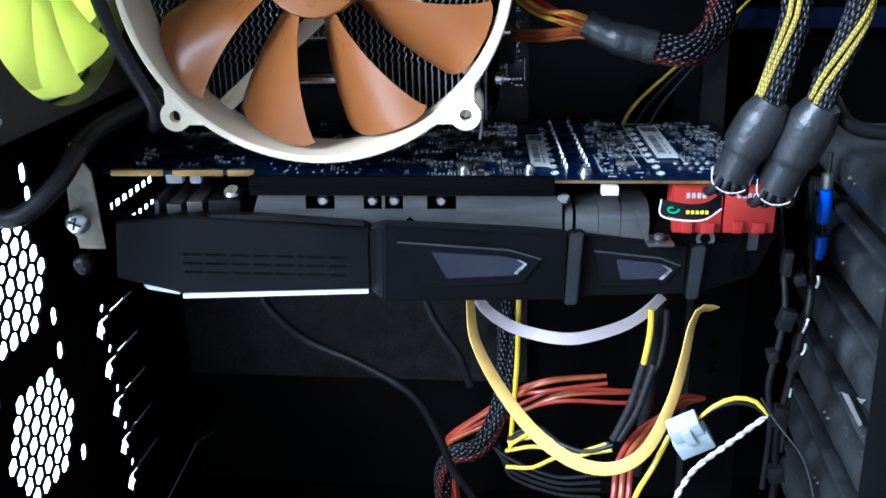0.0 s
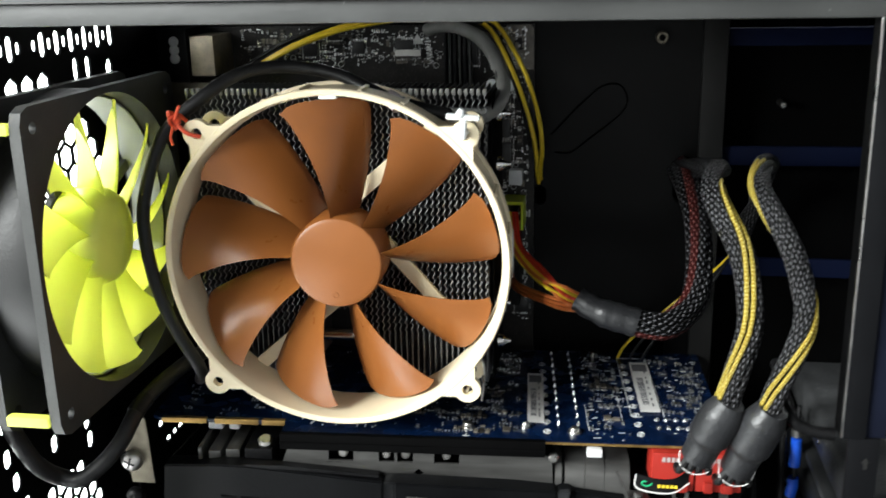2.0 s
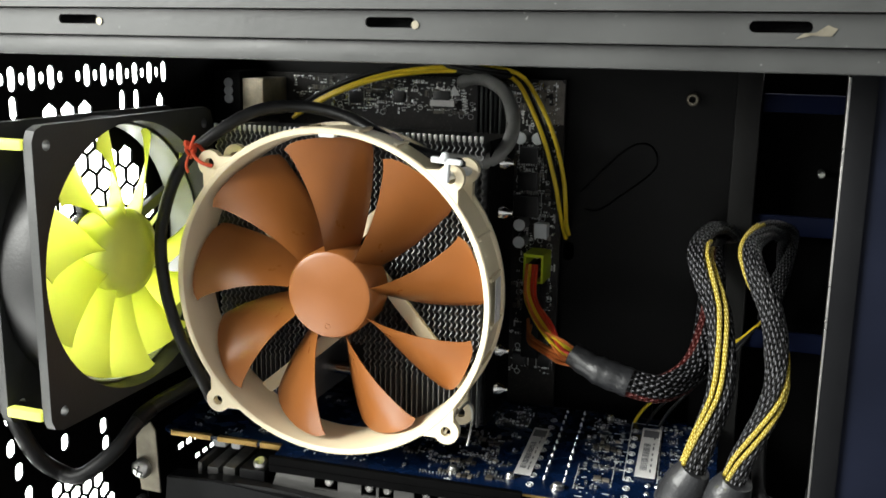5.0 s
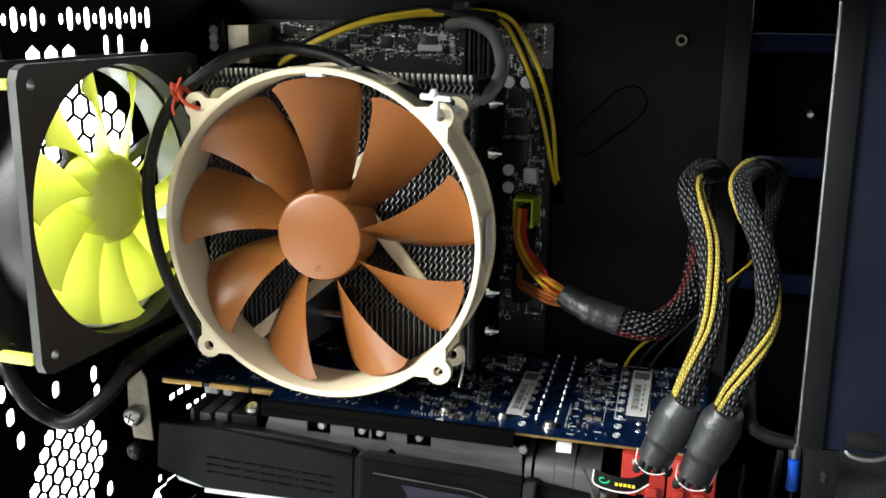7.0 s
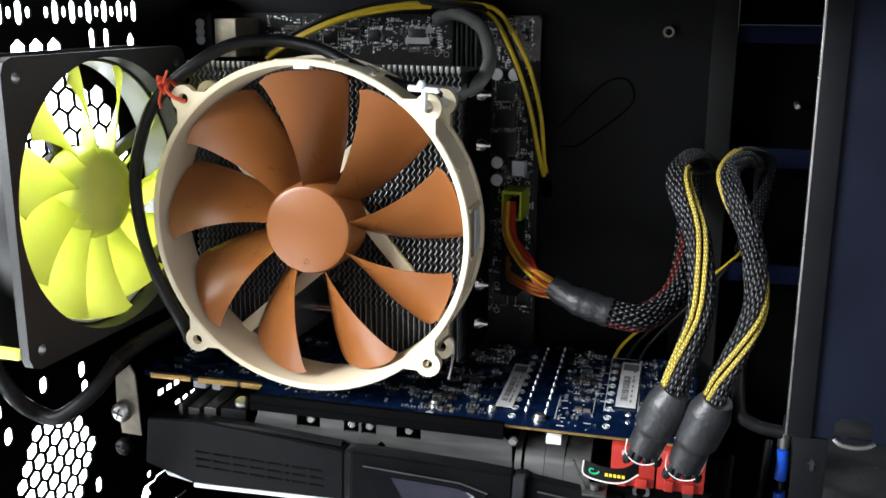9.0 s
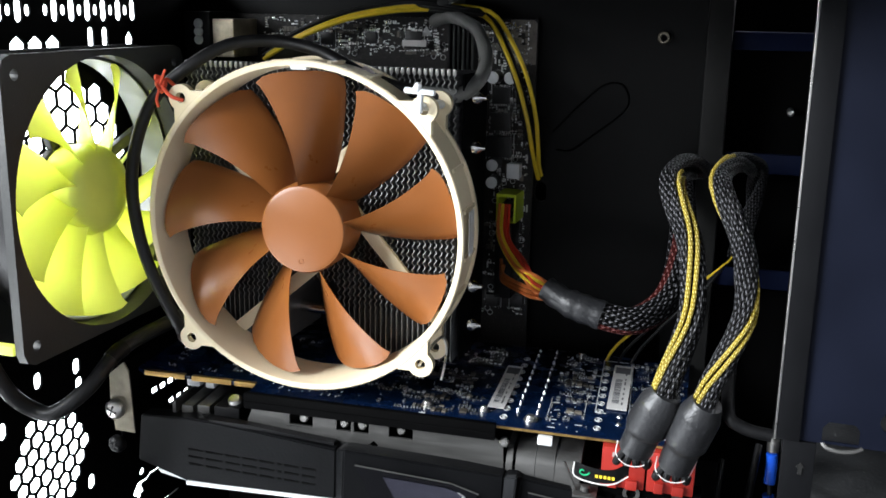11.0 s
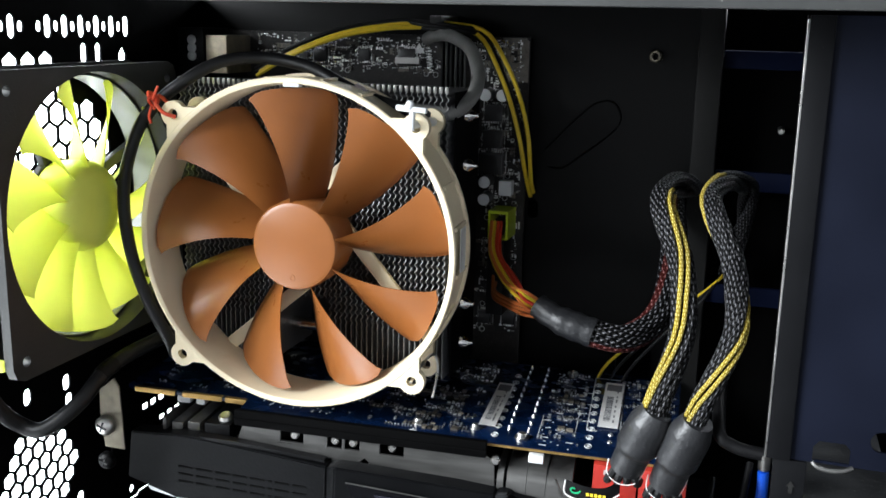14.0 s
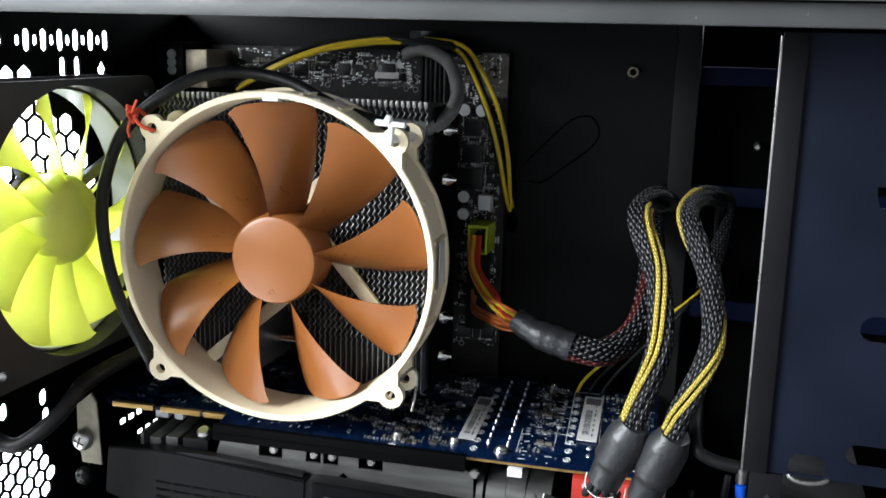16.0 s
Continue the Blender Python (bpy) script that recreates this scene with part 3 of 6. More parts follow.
def scatter(bm, n, x0, x1, z0, z1, small, tall):
    """Short straight rows of alike parts, as they are laid out on a board."""
    done = 0
    while done < n:
        x, z, s = rnd.uniform(x0, x1), rnd.uniform(z0, z1), rnd.choice(small)
        w, h = (s, s * 0.5) if rnd.random() < 0.5 else (s * 0.5, s)
        along, count, t = rnd.random() < 0.6, rnd.choice((1, 2, 2, 3, 4, 6)), rnd.uniform(*tall)
        for k in range(count):
            u, v = (x + k * (w + 0.0007), z) if along else (x, z + k * (h + 0.0007))
            if u + w < x1 and v + h < z1:
                box(bm, (u, BY - t, v), (u + w, BY, v + h))
        done += count


bm = bmesh.new()
scatter(bm, 620, -0.078, 0.066, 0.366, 0.3845, (0.0007, 0.001, 0.0014), (0.0005, 0.001))
scatter(bm, 560, 0.045, 0.067, 0.235, 0.383, (0.0007, 0.001, 0.0014), (0.0005, 0.001))
tagged(part("solder", bm, SOLDER, board, "shiny tin solder points"), kind="stuff")
bm = bmesh.new()
scatter(bm, 110, -0.078, 0.066, 0.366, 0.3845, (0.0016, 0.0024, 0.003), (0.0008, 0.0016))
scatter(bm, 90, 0.045, 0.067, 0.235, 0.383, (0.0016, 0.0024, 0.003), (0.0008, 0.0016))
tagged(part("ceramic_clutter", bm, CERAMIC, board, "brown and grey ceramic parts"), kind="stuff")
bm = bmesh.new()
pierced(bm, [(0.0560, 0.3640), (0.0692, 0.3640), (0.0692, 0.3835), (0.0675, 0.3852), (0.0560, 0.3852)], [disc(0.0625, 0.3762, 0.0030, 18)], lambda u, v, w: (u, BY - 0.0005 + w, v), 0.0004)
part("corner_land", bm, LAND, board, "grey-brown bare corner land")
for x0, z0, w, h, t in ((0.048, 0.3445, 0.009, 0.008, 0.002), (0.0475, 0.331, 0.010, 0.009, 0.0022), (0.046, 0.318, 0.0125, 0.0105, 0.004), (0.0015, 0.3700, 0.009, 0.0085, 0.0015), (-0.020, 0.372, 0.006, 0.006, 0.0015), (0.030, 0.3665, 0.012, 0.015, 0.003), (-0.045, 0.371, 0.007, 0.006, 0.0012), (0.0605, 0.3445, 0.0055, 0.006, 0.0015), (0.0605, 0.2400, 0.0065, 0.007, 0.0015), (0.0480, 0.2400, 0.0065, 0.0065, 0.004)):
    bm = bmesh.new()
    box(bm, (x0, BY - t, z0), (x0 + w, BY, z0 + h), 0.0003)
    part("chip", bm, CHIP, board, "black resin chip")
    bm = bmesh.new()      # its legs, and a printed outline round it
    for q in np.arange(x0 + 0.0006, x0 + w - 0.0004, 0.0012):
        for z in (z0 - 0.0012, z0 + h + 0.0002):
            box(bm, (q, BY - 0.0008, z), (q + 0.0006, BY, z + 0.0010))
    box(bm, (x0 - 0.0010, BY - 0.0003, z0 - 0.0016), (x0 - 0.0007, BY, z0 + h + 0.0016))
    box(bm, (x0 + w + 0.0007, BY - 0.0003, z0 - 0.0016), (x0 + w + 0.0010, BY, z0 + h + 0.0016))
    tagged(part("lead_strip", bm, SOLDER, board, "row of tinned contacts"), kind="stuff")
# The shade on the cans' sides is put in as dark bodies.
for x, z in ((0.0500, 0.3577), (0.0587, 0.3577), (0.0508, 0.3147), (0.0508, 0.3060)):
    bm = bmesh.new()
    rod(bm, (x, BY, z), (x, BY - 0.0088, z), 0.0031, soft=0.0004, seg=24)
    can = part("capacitor", bm, CHIP, board, "capacitor can, its shaded side painted dark")
    bm = bmesh.new()
    rod(bm, (x, BY - 0.0088, z), (x, BY - 0.0096, z), 0.0030, soft=0.0004, seg=24)
    part("capacitor_top", bm, WHITE_PLASTIC, can, "pale aluminium top")
bm = bmesh.new()
for k in range(150):
    x, z = rnd.uniform(-0.04, 0.055), rnd.uniform(0.367, 0.3840)
    box(bm, (x, BY - 0.00035, z), (x + rnd.uniform(0.0005, 0.0016), BY - 0.0001, z + 0.0005))
for k in range(60):
    x, z = rnd.uniform(0.046, 0.067), rnd.uniform(0.245, 0.37)
    box(bm, (x, BY - 0.00035, z), (x + 0.0008, BY - 0.0001, z + rnd.uniform(0.001, 0.004)))
tagged(part("white_print", bm, PRINT, board, "white printed marks"), kind="stuff")
bm = bmesh.new()
prism(bm, [(0.0095, 0.3765), (0.0125, 0.3815), (0.0155, 0.3765)], lambda u, v, w: (u, BY - 0.0002 - w, v), 0.0003)
part("warning_mark", bm, PRINT, board, "white triangular mark")
bm = bmesh.new()
box(bm, (0.003, BY - 0.0095, 0.3715), (0.0155, BY - 0.009, 0.3745))
part("paper_label", bm, STICKER, board, "white paper label")
bm = bmesh.new()
box(bm, (0.0575, BY - 0.006, 0.3080), (0.0640, BY, 0.3155), 0.0005)
part("fan_header", bm, WHITE_PLASTIC, board, "white plastic fan header")
bm = bmesh.new()
for z in np.linspace(0.310, 0.372, 9):
    rod(bm, (0.0665, BY, z), (0.0665, BY - 0.004, z), 0.0005, seg=6)
part("pins", bm, SOLDER, board, "small upright pins")
for k in range(6):      # upright slots for memory, beside the cooler
    bm = bmesh.new()
    x = 0.0265 + 0.0024 * k
    box(bm, (x, BY - 0.0085, 0.3560), (x + 0.0012, BY, 0.3845), 0.0002)
    part("slot_rib", bm, GREY_PLASTIC if k % 2 else BLACK_PLASTIC, board, "upright dark slot rib")
bm = bmesh.new()
for k in range(60):
    x, z = rnd.choice(((rnd.uniform(-0.06, 0.022), rnd.uniform(0.366, 0.3845)), (rnd.uniform(0.046, 0.067), rnd.uniform(0.235, 0.383))))
    r = rnd.uniform(0.0007, 0.0016)
    sweep(bm, [Vector((x + r * math.cos(t), BY - 0.0003, z + r * math.sin(t))) for t in np.linspace(0, 2 * math.pi, 11)], disc(0, 0, 0.00016, 4))
tagged(part("print_ring", bm, PRINT, board, "white printed rings"), kind="stuff")
# Ports at the rear edge.
port = thing("rear_port", "dark port housing with bright studs at the board's rear edge", "port")
bm = bmesh.new()
box(bm, (-0.1105, -0.014, 0.361), (-0.0955, BY, 0.3865), 0.0006)
part("shell", bm, BLACK_PLASTIC, port, "dark plastic shell")
# Bright reflections on the port are put in as white studs.
for z in (0.3805, 0.3765, 0.3725):
    bm = bmesh.new()
    rod(bm, (-0.1018, -0.0135, z), (-0.1018, -0.0156, z), 0.0025, soft=0.0008)
    part("stud", bm, WHITE_PLASTIC, port, "round stud, its bright glint painted white")
bm = bmesh.new()
box(bm, (-0.1095, -0.010, 0.338), (-0.0875, BY, 0.3605), 0.0006)
lower_port = solo("rear_port", bm, DULL_STEEL, "bare metal lower port housing beside the cooler", "port")
bm = bmesh.new()
box(bm, (-0.0945, -0.013, 0.3640), (-0.0824, BY, 0.3830), 0.0005)
tall_port = thing("rear_port", "ribbed warm metal port housing next to the studs", "port")
part("shell", bm, BRASS_BOX, tall_port)
for k in range(10):
    bm = bmesh.new()
    box(bm, (-0.0850, -0.0136, 0.3648 + 0.0018 * k), (-0.0826, -0.0129, 0.3656 + 0.0018 * k))
    part("rib", bm, BRASS_BOX, tall_port)
# Power connector.
plug = thing("power_connector", "green and black board power connector with wires", "connector")
bm = bmesh.new()
box(bm, (0.0550, -0.003, 0.2485), (0.0637, BY, 0.2870), 0.0006)
part("black_body", bm, BLACK_PLASTIC, plug)
bm = bmesh.new()
pierced(bm, [(0.0555, 0.2878), (0.0655, 0.2878), (0.0655, 0.3020), (0.0555, 0.3020)], [[(0.0566, 0.2885), (0.0644, 0.2885), (0.0644, 0.3006), (0.0566, 0.3006)]], lambda u, v, w: (u, -0.0045 + w, v), 0.0163)
part("green_end", bm, GREEN_YELLOW, plug, "yellow-green plastic end")
bm = bmesh.new()
for k in range(4):
    box(bm, (0.0565 + 0.003 * (k % 2), 0.0, 0.2892 + 0.0042 * (k // 2)), (0.0590 + 0.003 * (k % 2), BY, 0.2920 + 0.0042 * (k // 2)))
part("insert", bm, CHIP, plug, "dark pin insert")

# ---- CPU cooler: fin stack and heat pipes ----
cooler = thing("cpu_cooler", "aluminium fin stack CPU cooler with nickel heat pipes", "cooler")
FY0, FY1, FZ0, FZ1 = -0.0795, -0.040, 0.2400, 0.3640
n_t = 36
GAP = (-0.0225, 0.0025)      # fins are cut short here, over the base


def fin_mesh_from(first):
    """One wavy fin whose foot starts at a given wave."""
    bm, rows = bmesh.new(), []
    for k in range(first * 4, n_t * 4 + 1):
        z = FZ0 + (FZ1 - FZ0) * k / (n_t * 4)
        wave = min(1.0, max(0.14, (z - 0.2570) / 0.008))      # nearly straight at the foot
        y, dx = FY0 + 0.0003 * wave * math.sin(2 * math.pi * k / 4), 0.00055 * wave * math.sin(2 * math.pi * k / 4 + 0.8)
        rows.append([[bm.verts.new((s + d, yy, z)) for yy, d in ((y, dx), (FY0 + 0.006, dx * 0.8), (FY1, 0))] for s in (-0.00022, 0.00022)])
    for a, b in zip(rows, rows[1:]):
        for s in (0, 1):
            for c in (0, 1):
                bm.faces.new((a[s][c], a[s][c + 1], b[s][c + 1], b[s][c]))
        bm.faces.new((a[0][0], b[0][0], b[1][0], a[1][0]))
        bm.faces.new((a[0][2], b[0][2], b[1][2], a[1][2]))
    for r in (rows[0], rows[-1]):
        for c in (0, 1):
            bm.faces.new((r[0][c], r[0][c + 1], r[1][c + 1], r[1][c]))
    return mesh_of("fin", bm, FIN, 30)


long_fin, short_fin = fin_mesh_from(0), fin_mesh_from(9)
for k in range(51):
    x = -0.0685 + 0.0025 * k
    ob = new("fin", short_fin if GAP[0] < x < GAP[1] else long_fin)
    ob.parent, ob.location = cooler, (x, 0, 0)
bm = bmesh.new()
box(bm, (-0.0009, FY0 - 0.0006, FZ1 - 0.0004), (0.0006, FY0 + 0.0010, FZ1 + 0.0022), 0.0002)
tab_mesh = mesh_of("fin_tab", bm, FIN_TAB)
for k in range(51):
    ob = new("fin_tab", tab_mesh)
    ob.parent, ob.location = cooler, (-0.0685 + 0.0025 * k, 0, 0)
bm = bmesh.new()
box(bm, (0.0585, FY0 + 0.004, FZ0), (0.0592, FY1, FZ1), 0.0002)
part("end_plate", bm, BLACK_PAINT, cooler, "dark end plate")
for z in (0.3535, 0.3320, 0.2700, 0.2520):
    bm = bmesh.new()
    lathe(bm, (-0.071, -0.0600, z), (1, 0, 0), [(0, 0), (0.003, 0), (0.003, 0.1312), (0.0024, 0.1328), (0.0011, 0.1342), (0.0010, 0.1358), (0, 0.1360)], 16)
    part("heat_pipe", bm, COPPER_TIN, cooler, "nickel-plated heat pipe with pinched end")
bm = bmesh.new()
box(bm, (-0.032, -0.036, 0.276), (0.012, 0.004, 0.322), 0.001)
part("base_block", bm, BLACK_PAINT, cooler)

# ---- round beige fan on the cooler ----
FAN = pose(-0.001, -0.1068, 0.2998, 0.6, 0.3, 2.6)
fan = thing("cooler_fan", "beige and brown round cooling fan tied onto the CPU cooler", "fan", at=FAN)


def arc_ear(bm, a, front, back):
    """A mounting ear with its hole, beyond the ring at an angle."""
    c = Vector((math.cos(a), math.sin(a))) * 0.07425
    base = [Vector((math.cos(a + d), math.sin(a + d))) * 0.0688 for d in (-0.155, -0.07, 0.0, 0.07, 0.155)]
    cap = [c + Vector((math.cos(a + d), math.sin(a + d))) * 0.0055 for d in np.linspace(1.75, -1.75, 13)]
    outline = [tuple(p) for p in base] + [tuple(p) for p in cap]
    hole = [(c.x + 0.0022 * math.cos(t), c.y + 0.0022 * math.sin(t)) for t in np.linspace(0, 2 * math.pi, 14, endpoint=False)]
    pierced(bm, outline, [hole], lambda u, v, w: (u, front + w, v), back - front)


bm = bmesh.new()
lathe(bm, (0, 0, 0), (0, 1, 0), [(0.0674, 0.0002), (0.0679, -0.0002), (0.0695, -0.0002), (0.0700, 0.0003), (0.0700, 0.0022), (0.0690, 0.0026), (0.0688, 0.0225), (0.0700, 0.0228), (0.0700, 0.0250), (0.0678, 0.0250), (0.0668, 0.0240), (0.0662, 0.0125), (0.0664, 0.0060)], 96, True)
part("ring", bm, BEIGE, fan)
for f, b in ((0.0, 0.0034), (0.0216, 0.0250)):
    for k in range(4):
        bm = bmesh.new()
        arc_ear(bm, radians(45 + 90 * k), f, b)
        part("ear", bm, BEIGE, fan, smooth=30)
bm = bmesh.new()
lathe(bm, (0, 0.0016, 0), (0, 1, 0), [(0, 0.0), (0.0165, 0.0), (0.0182, 0.0006), (0.0190, 0.0022), (0.0192, 0.020), (0.0170, 0.0205), (0, 0.0205)], 56)
hub = part("hub", bm, BROWN, fan)
bm = bmesh.new()
lathe(bm, (-0.0005, 0.00155, -0.0135), (0, -1, 0), [(0.0008, 0), (0.0013, 0), (0.0013, 0.00012), (0.0008, 0.00012)], 16, True)
part("moulding_mark", bm, BROWN, hub)


def blade_mesh(name, r0, r1, mid, root, tip, lead, sweep_deg, y_lead, y_trail, thick, mat, bow=0.004, steps=14, chord=10):
    """One blade: mid, root and tip spans and sweep in degrees; depths at hub and rim for both edges."""
    bm = bmesh.new()
    sheets = []
    for side in (0, 1):
        grid = []
        for i in range(steps + 1):
            t = i / steps
            r = r0 + (r1 - r0) * t
            span = root + (tip - root) * t ** 0.8
            centre = mid + sweep_deg * (t ** 1.15 - 1)
            row = []
            for j in range(chord + 1):
                s = j / chord      # 0: leading edge (near the viewer), 1: trailing
                a = radians(centre + span * (0.5 - s) + lead * math.sin(math.pi * t) * (1 - s))
                y = (y_lead[0] + (y_lead[1] - y_lead[0]) * t) * (1 - s) + (y_trail[0] + (y_trail[1] - y_trail[0]) * t) * s
                y -= bow * math.sin(math.pi * s) * (0.4 + 0.6 * t)
                rr = r - (0.0022 * max(0, t - 0.9) * 10 * (abs(2 * s - 1) ** 6))
                edge = thick * (0.35 + 0.65 * min(1, 4 * s, 4 * (1 - s)))
                row.append(bm.verts.new((rr * math.cos(a), y + side * edge, rr * math.sin(a))))
            grid.append(row)
        sheets.append(grid)
    f, b = sheets
    for g in sheets:
        for i in range(steps):
            for j in range(chord):
                bm.faces.new((g[i][j], g[i][j + 1], g[i + 1][j + 1], g[i + 1][j]))
    rim = [(i, 0) for i in range(steps)] + [(steps, j) for j in range(chord)] + [(i, chord) for i in range(steps, 0, -1)] + [(0, j) for j in range(chord, 0, -1)]
    for (i, j), (k, l) in zip(rim, rim[1:] + rim[:1]):
        bm.faces.new((f[i][j], f[k][l], b[k][l], b[i][j]))
    return mesh_of(name, bm, mat, 50)


blade = blade_mesh("blade", 0.0186, 0.0650, BLADE_PHASE, 24, 29.5, 0.0, 11, (0.0020, 0.0025), (0.0212, 0.0190), 0.0014, BROWN)
for k in range(9):
    ob = new("blade", blade)
    ob.parent = fan
    ob.rotation_euler = (0, radians(40 * k), 0)
for a in (0, 90, 180, 270):     # slanting struts behind the blades
    bm = bmesh.new()
    p, q = Vector((0.0130, 0, 0.0065)), Vector((0.0535, 0, -0.0405))
    m = Matrix.Rotation(radians(a), 4, "Y") @ Matrix.Translation((p + q) / 2 + Vector((0, 0.0236, 0))) @ Matrix.Rotation(math.atan2(p.z - q.z, q.x - p.x), 4, "Y")
    h = (q - p).length / 2
    box(bm, (-h, -0.0013, -0.0030), (h, 0.0013, 0.0030), 0.0005, m)
    part("strut", bm, BEIGE, fan)
bm = bmesh.new()
rod(bm, (0, 0.0226, 0), (0, 0.0250, 0), 0.0165, seg=40, soft=0.0006)
part("motor_cup", bm, BEIGE, fan)
for a in (-34, -20, -6, 10, 24, 66, 80, 100, 112):    # ridges on the ring's outside
    bm = bmesh.new()
    c, s = math.cos(radians(a)), math.sin(radians(a))
    m = Matrix.Translation((c * 0.0693, 0, s * 0.0693)) @ Matrix.Rotation(-radians(a), 4, "Y")
    prism(bm, [(-0.0008, 0.0028), (0.0010, 0.0040), (0.0006, 0.0215), (-0.0008, 0.0225)], lambda u, v, w: m @ Vector((u, v, w - 0.0008)), 0.0016)
    part("ridge", bm, BEIGE, fan)
bm = bmesh.new()
box(bm, (0.0702, 0.006, -0.006), (0.0705, 0.014, 0.012))
part("side_label", bm, STICKER, fan, "small pale side label")
bm = bmesh.new()
box(bm, (-0.0035, 0.0010, 0.0658), (0.0035, 0.0045, 0.0676), 0.0004)
part("inner_tab", bm, WHITE_PLASTIC, fan, "small white tab inside the ring")

# Tie, clip and wire that hold the fan.
E3 = FAN @ Vector((-0.0525, 0, 0.0525))
bm = bmesh.new()
rd = random.Random(3)
tube(bm, [E3 + Vector(v) for v in ((0.002, -0.001, -0.001), (-0.002, -0.003, 0.0005), (-0.005, -0.003, 0.003), (-0.007, -0.001, 0.005), (-0.008, 0.003, 0.007), (-0.006, 0.006, 0.004))], 0.0008, 8, 0.001)
for _ in range(3):
    c = E3 + Vector((-0.0075, -0.002, 0.0045))
    tube(bm, [c + Vector((0.0019 * math.cos(t + _), 0.0014 * math.sin(2 * t + _), 0.0024 * math.sin(t) + 0.001 * _)) for t in np.linspace(0, 5.6, 8)], 0.0007, 8, 0.001)
tube(bm, [E3 + Vector(v) for v in ((-0.007, -0.003, 0.006), (-0.0055, -0.0035, 0.009), (-0.0045, -0.003, 0.0115))], 0.0006, 8, 0.001)
tube(bm, [E3 + Vector(v) for v in ((-0.008, -0.003, 0.003), (-0.0090, -0.0035, -0.001), (-0.0085, -0.003, -0.004))], 0.0006, 8, 0.001)
solo("red_tie", bm, TWINE, "knotted red-orange tie through a fan ear", "cable tie")
E4 = FAN @ Vector((0.0525, 0, 0.0525))
clip = thing("white_push_pin", "white plastic push pin holding a fan ear", "clip")
bm = bmesh.new()
rod(bm, E4 + Vector((-0.0005, -0.004, 0.0015)), E4 + Vector((0, 0.028, 0)), 0.0019, soft=0.0004)
rod(bm, E4 + Vector((0, -0.0045, -0.001)), E4 + Vector((0.0005, -0.0045, 0.0085)), 0.0012, soft=0.0004)
part("stem", bm, WHITE_PLASTIC, clip)
bm = bmesh.new()
rod(bm, E4 + Vector((-0.0062, -0.0045, 0.0078)), E4 + Vector((0.0064, -0.0050, 0.0070)), 0.0013, 0.0011, 10, 0.0004)
rod(bm, E4 + Vector((-0.0012, -0.0045, 0.0074)), E4 + Vector((-0.0002, -0.0050, 0.0106)), 0.0021, 0.0014, 12, 0.0005)
part("wing", bm, WHITE_PLASTIC, clip)
E2 = FAN @ Vector((0.0525, 0, -0.0525))
bm = bmesh.new()
tube(bm, [E2 + Vector(v) for v in ((0.0, -0.001, 0.0), (0.001, 0.010, 0.004), (0.003, 0.020, 0.006), (0.0045, 0.022, 0.0), (0.004, 0.020, -0.008), (0.0035, 0.018, -0.013))], 0.0006, 8, 0.001)
solo("fan_wire_clip", bm, BARE_STEEL, "bent steel wire clip at a fan ear", "clip")

# ---- green exhaust fan on the rear wall ----
GFAN = Matrix(((0, -1, 0, -0.0862), (1, 0, 0, -0.1145), (0, 0, 1, 0.3115), (0, 0, 0, 1)))   # fan's own x along +y, depth along -x
gfan = thing("exhaust_fan", "dark square case fan with lime green blades, at the back", "fan", at=GFAN)
for y0, y1, nm in ((0.0, 0.004, "front_flange"), (0.021, 0.025, "rear_flange")):
    bm = bmesh.new()
    c = 0.006
    sq = [(-0.06 + c, -0.06), (0.06 - c, -0.06), (0.06 - c * 0.3, -0.06 + c * 0.3), (0.06, -0.06 + c), (0.06, 0.06 - c), (0.06 - c * 0.3, 0.06 - c * 0.3), (0.06 - c, 0.06), (-0.06 + c, 0.06), (-0.06 + c * 0.3, 0.06 - c * 0.3), (-0.06, 0.06 - c), (-0.06, -0.06 + c), (-0.06 + c * 0.3, -0.06 + c * 0.3)]
    pierced(bm, sq, [disc(0, 0, 0.0575, 72)] + [disc(sx * 0.0525, sz * 0.0525, 0.0022, 12) for sx in (-1, 1) for sz in (-1, 1)], lambda u, v, w, y0=y0: (u, y0 + w, v), y1 - y0)
    part(nm, bm, GREY_PLASTIC, gfan, smooth=30)
bm = bmesh.new()
lathe(bm, (0, 0.0002, 0), (0, 1, 0), [(0.0575, 0), (0.0590, 0.004), (0.0590, 0.021), (0.0575, 0.0246), (0.0572, 0.0246), (0.0565, 0.012)], 72, True)
part("duct", bm, DUCT, gfan)
for sx, sz in ((-1, 1), (-1, -1)):
    bm = bmesh.new()
    box(bm, (sx * 0.0590 - 0.0020, 0.0042, sz * 0.0530 - 0.0020), (sx * 0.0590 + 0.0020, 0.0208, sz * 0.0530 + 0.0020), 0.0008)
    part("corner_pad", bm, LIME, gfan, "lime green corner pad")
bm = bmesh.new()
lathe(bm, (0, 0.0022, 0), (0, 1, 0), [(0, -0.0020), (0.006, -0.0016), (0.0130, -0.0004), (0.0175, 0.0018), (0.0195, 0.0055), (0.0198, 0.010), (0.0190, 0.019), (0, 0.019)], 48)
part("hub", bm, LIME_SOLID, gfan)
# Light on the duct's inside is put in as a paler ring.
bm = bmesh.new()
lathe(bm, (0, 0.0085, 0), (0, 1, 0), [(0.0562, 0), (0.0562, 0.0145), (0.0556, 0.0145), (0.0556, 0)], 72, True)
part("lit_duct_ring", bm, LIT_DUCT, gfan, "pale grey ring painted for the lit duct inside")
gblade = blade_mesh("blade", 0.0150, 0.0550, 87, 30, 33, 0, 16, (0.0042, 0.0012), (0.0215, 0.0190), 0.0012, LIME, 0.002)
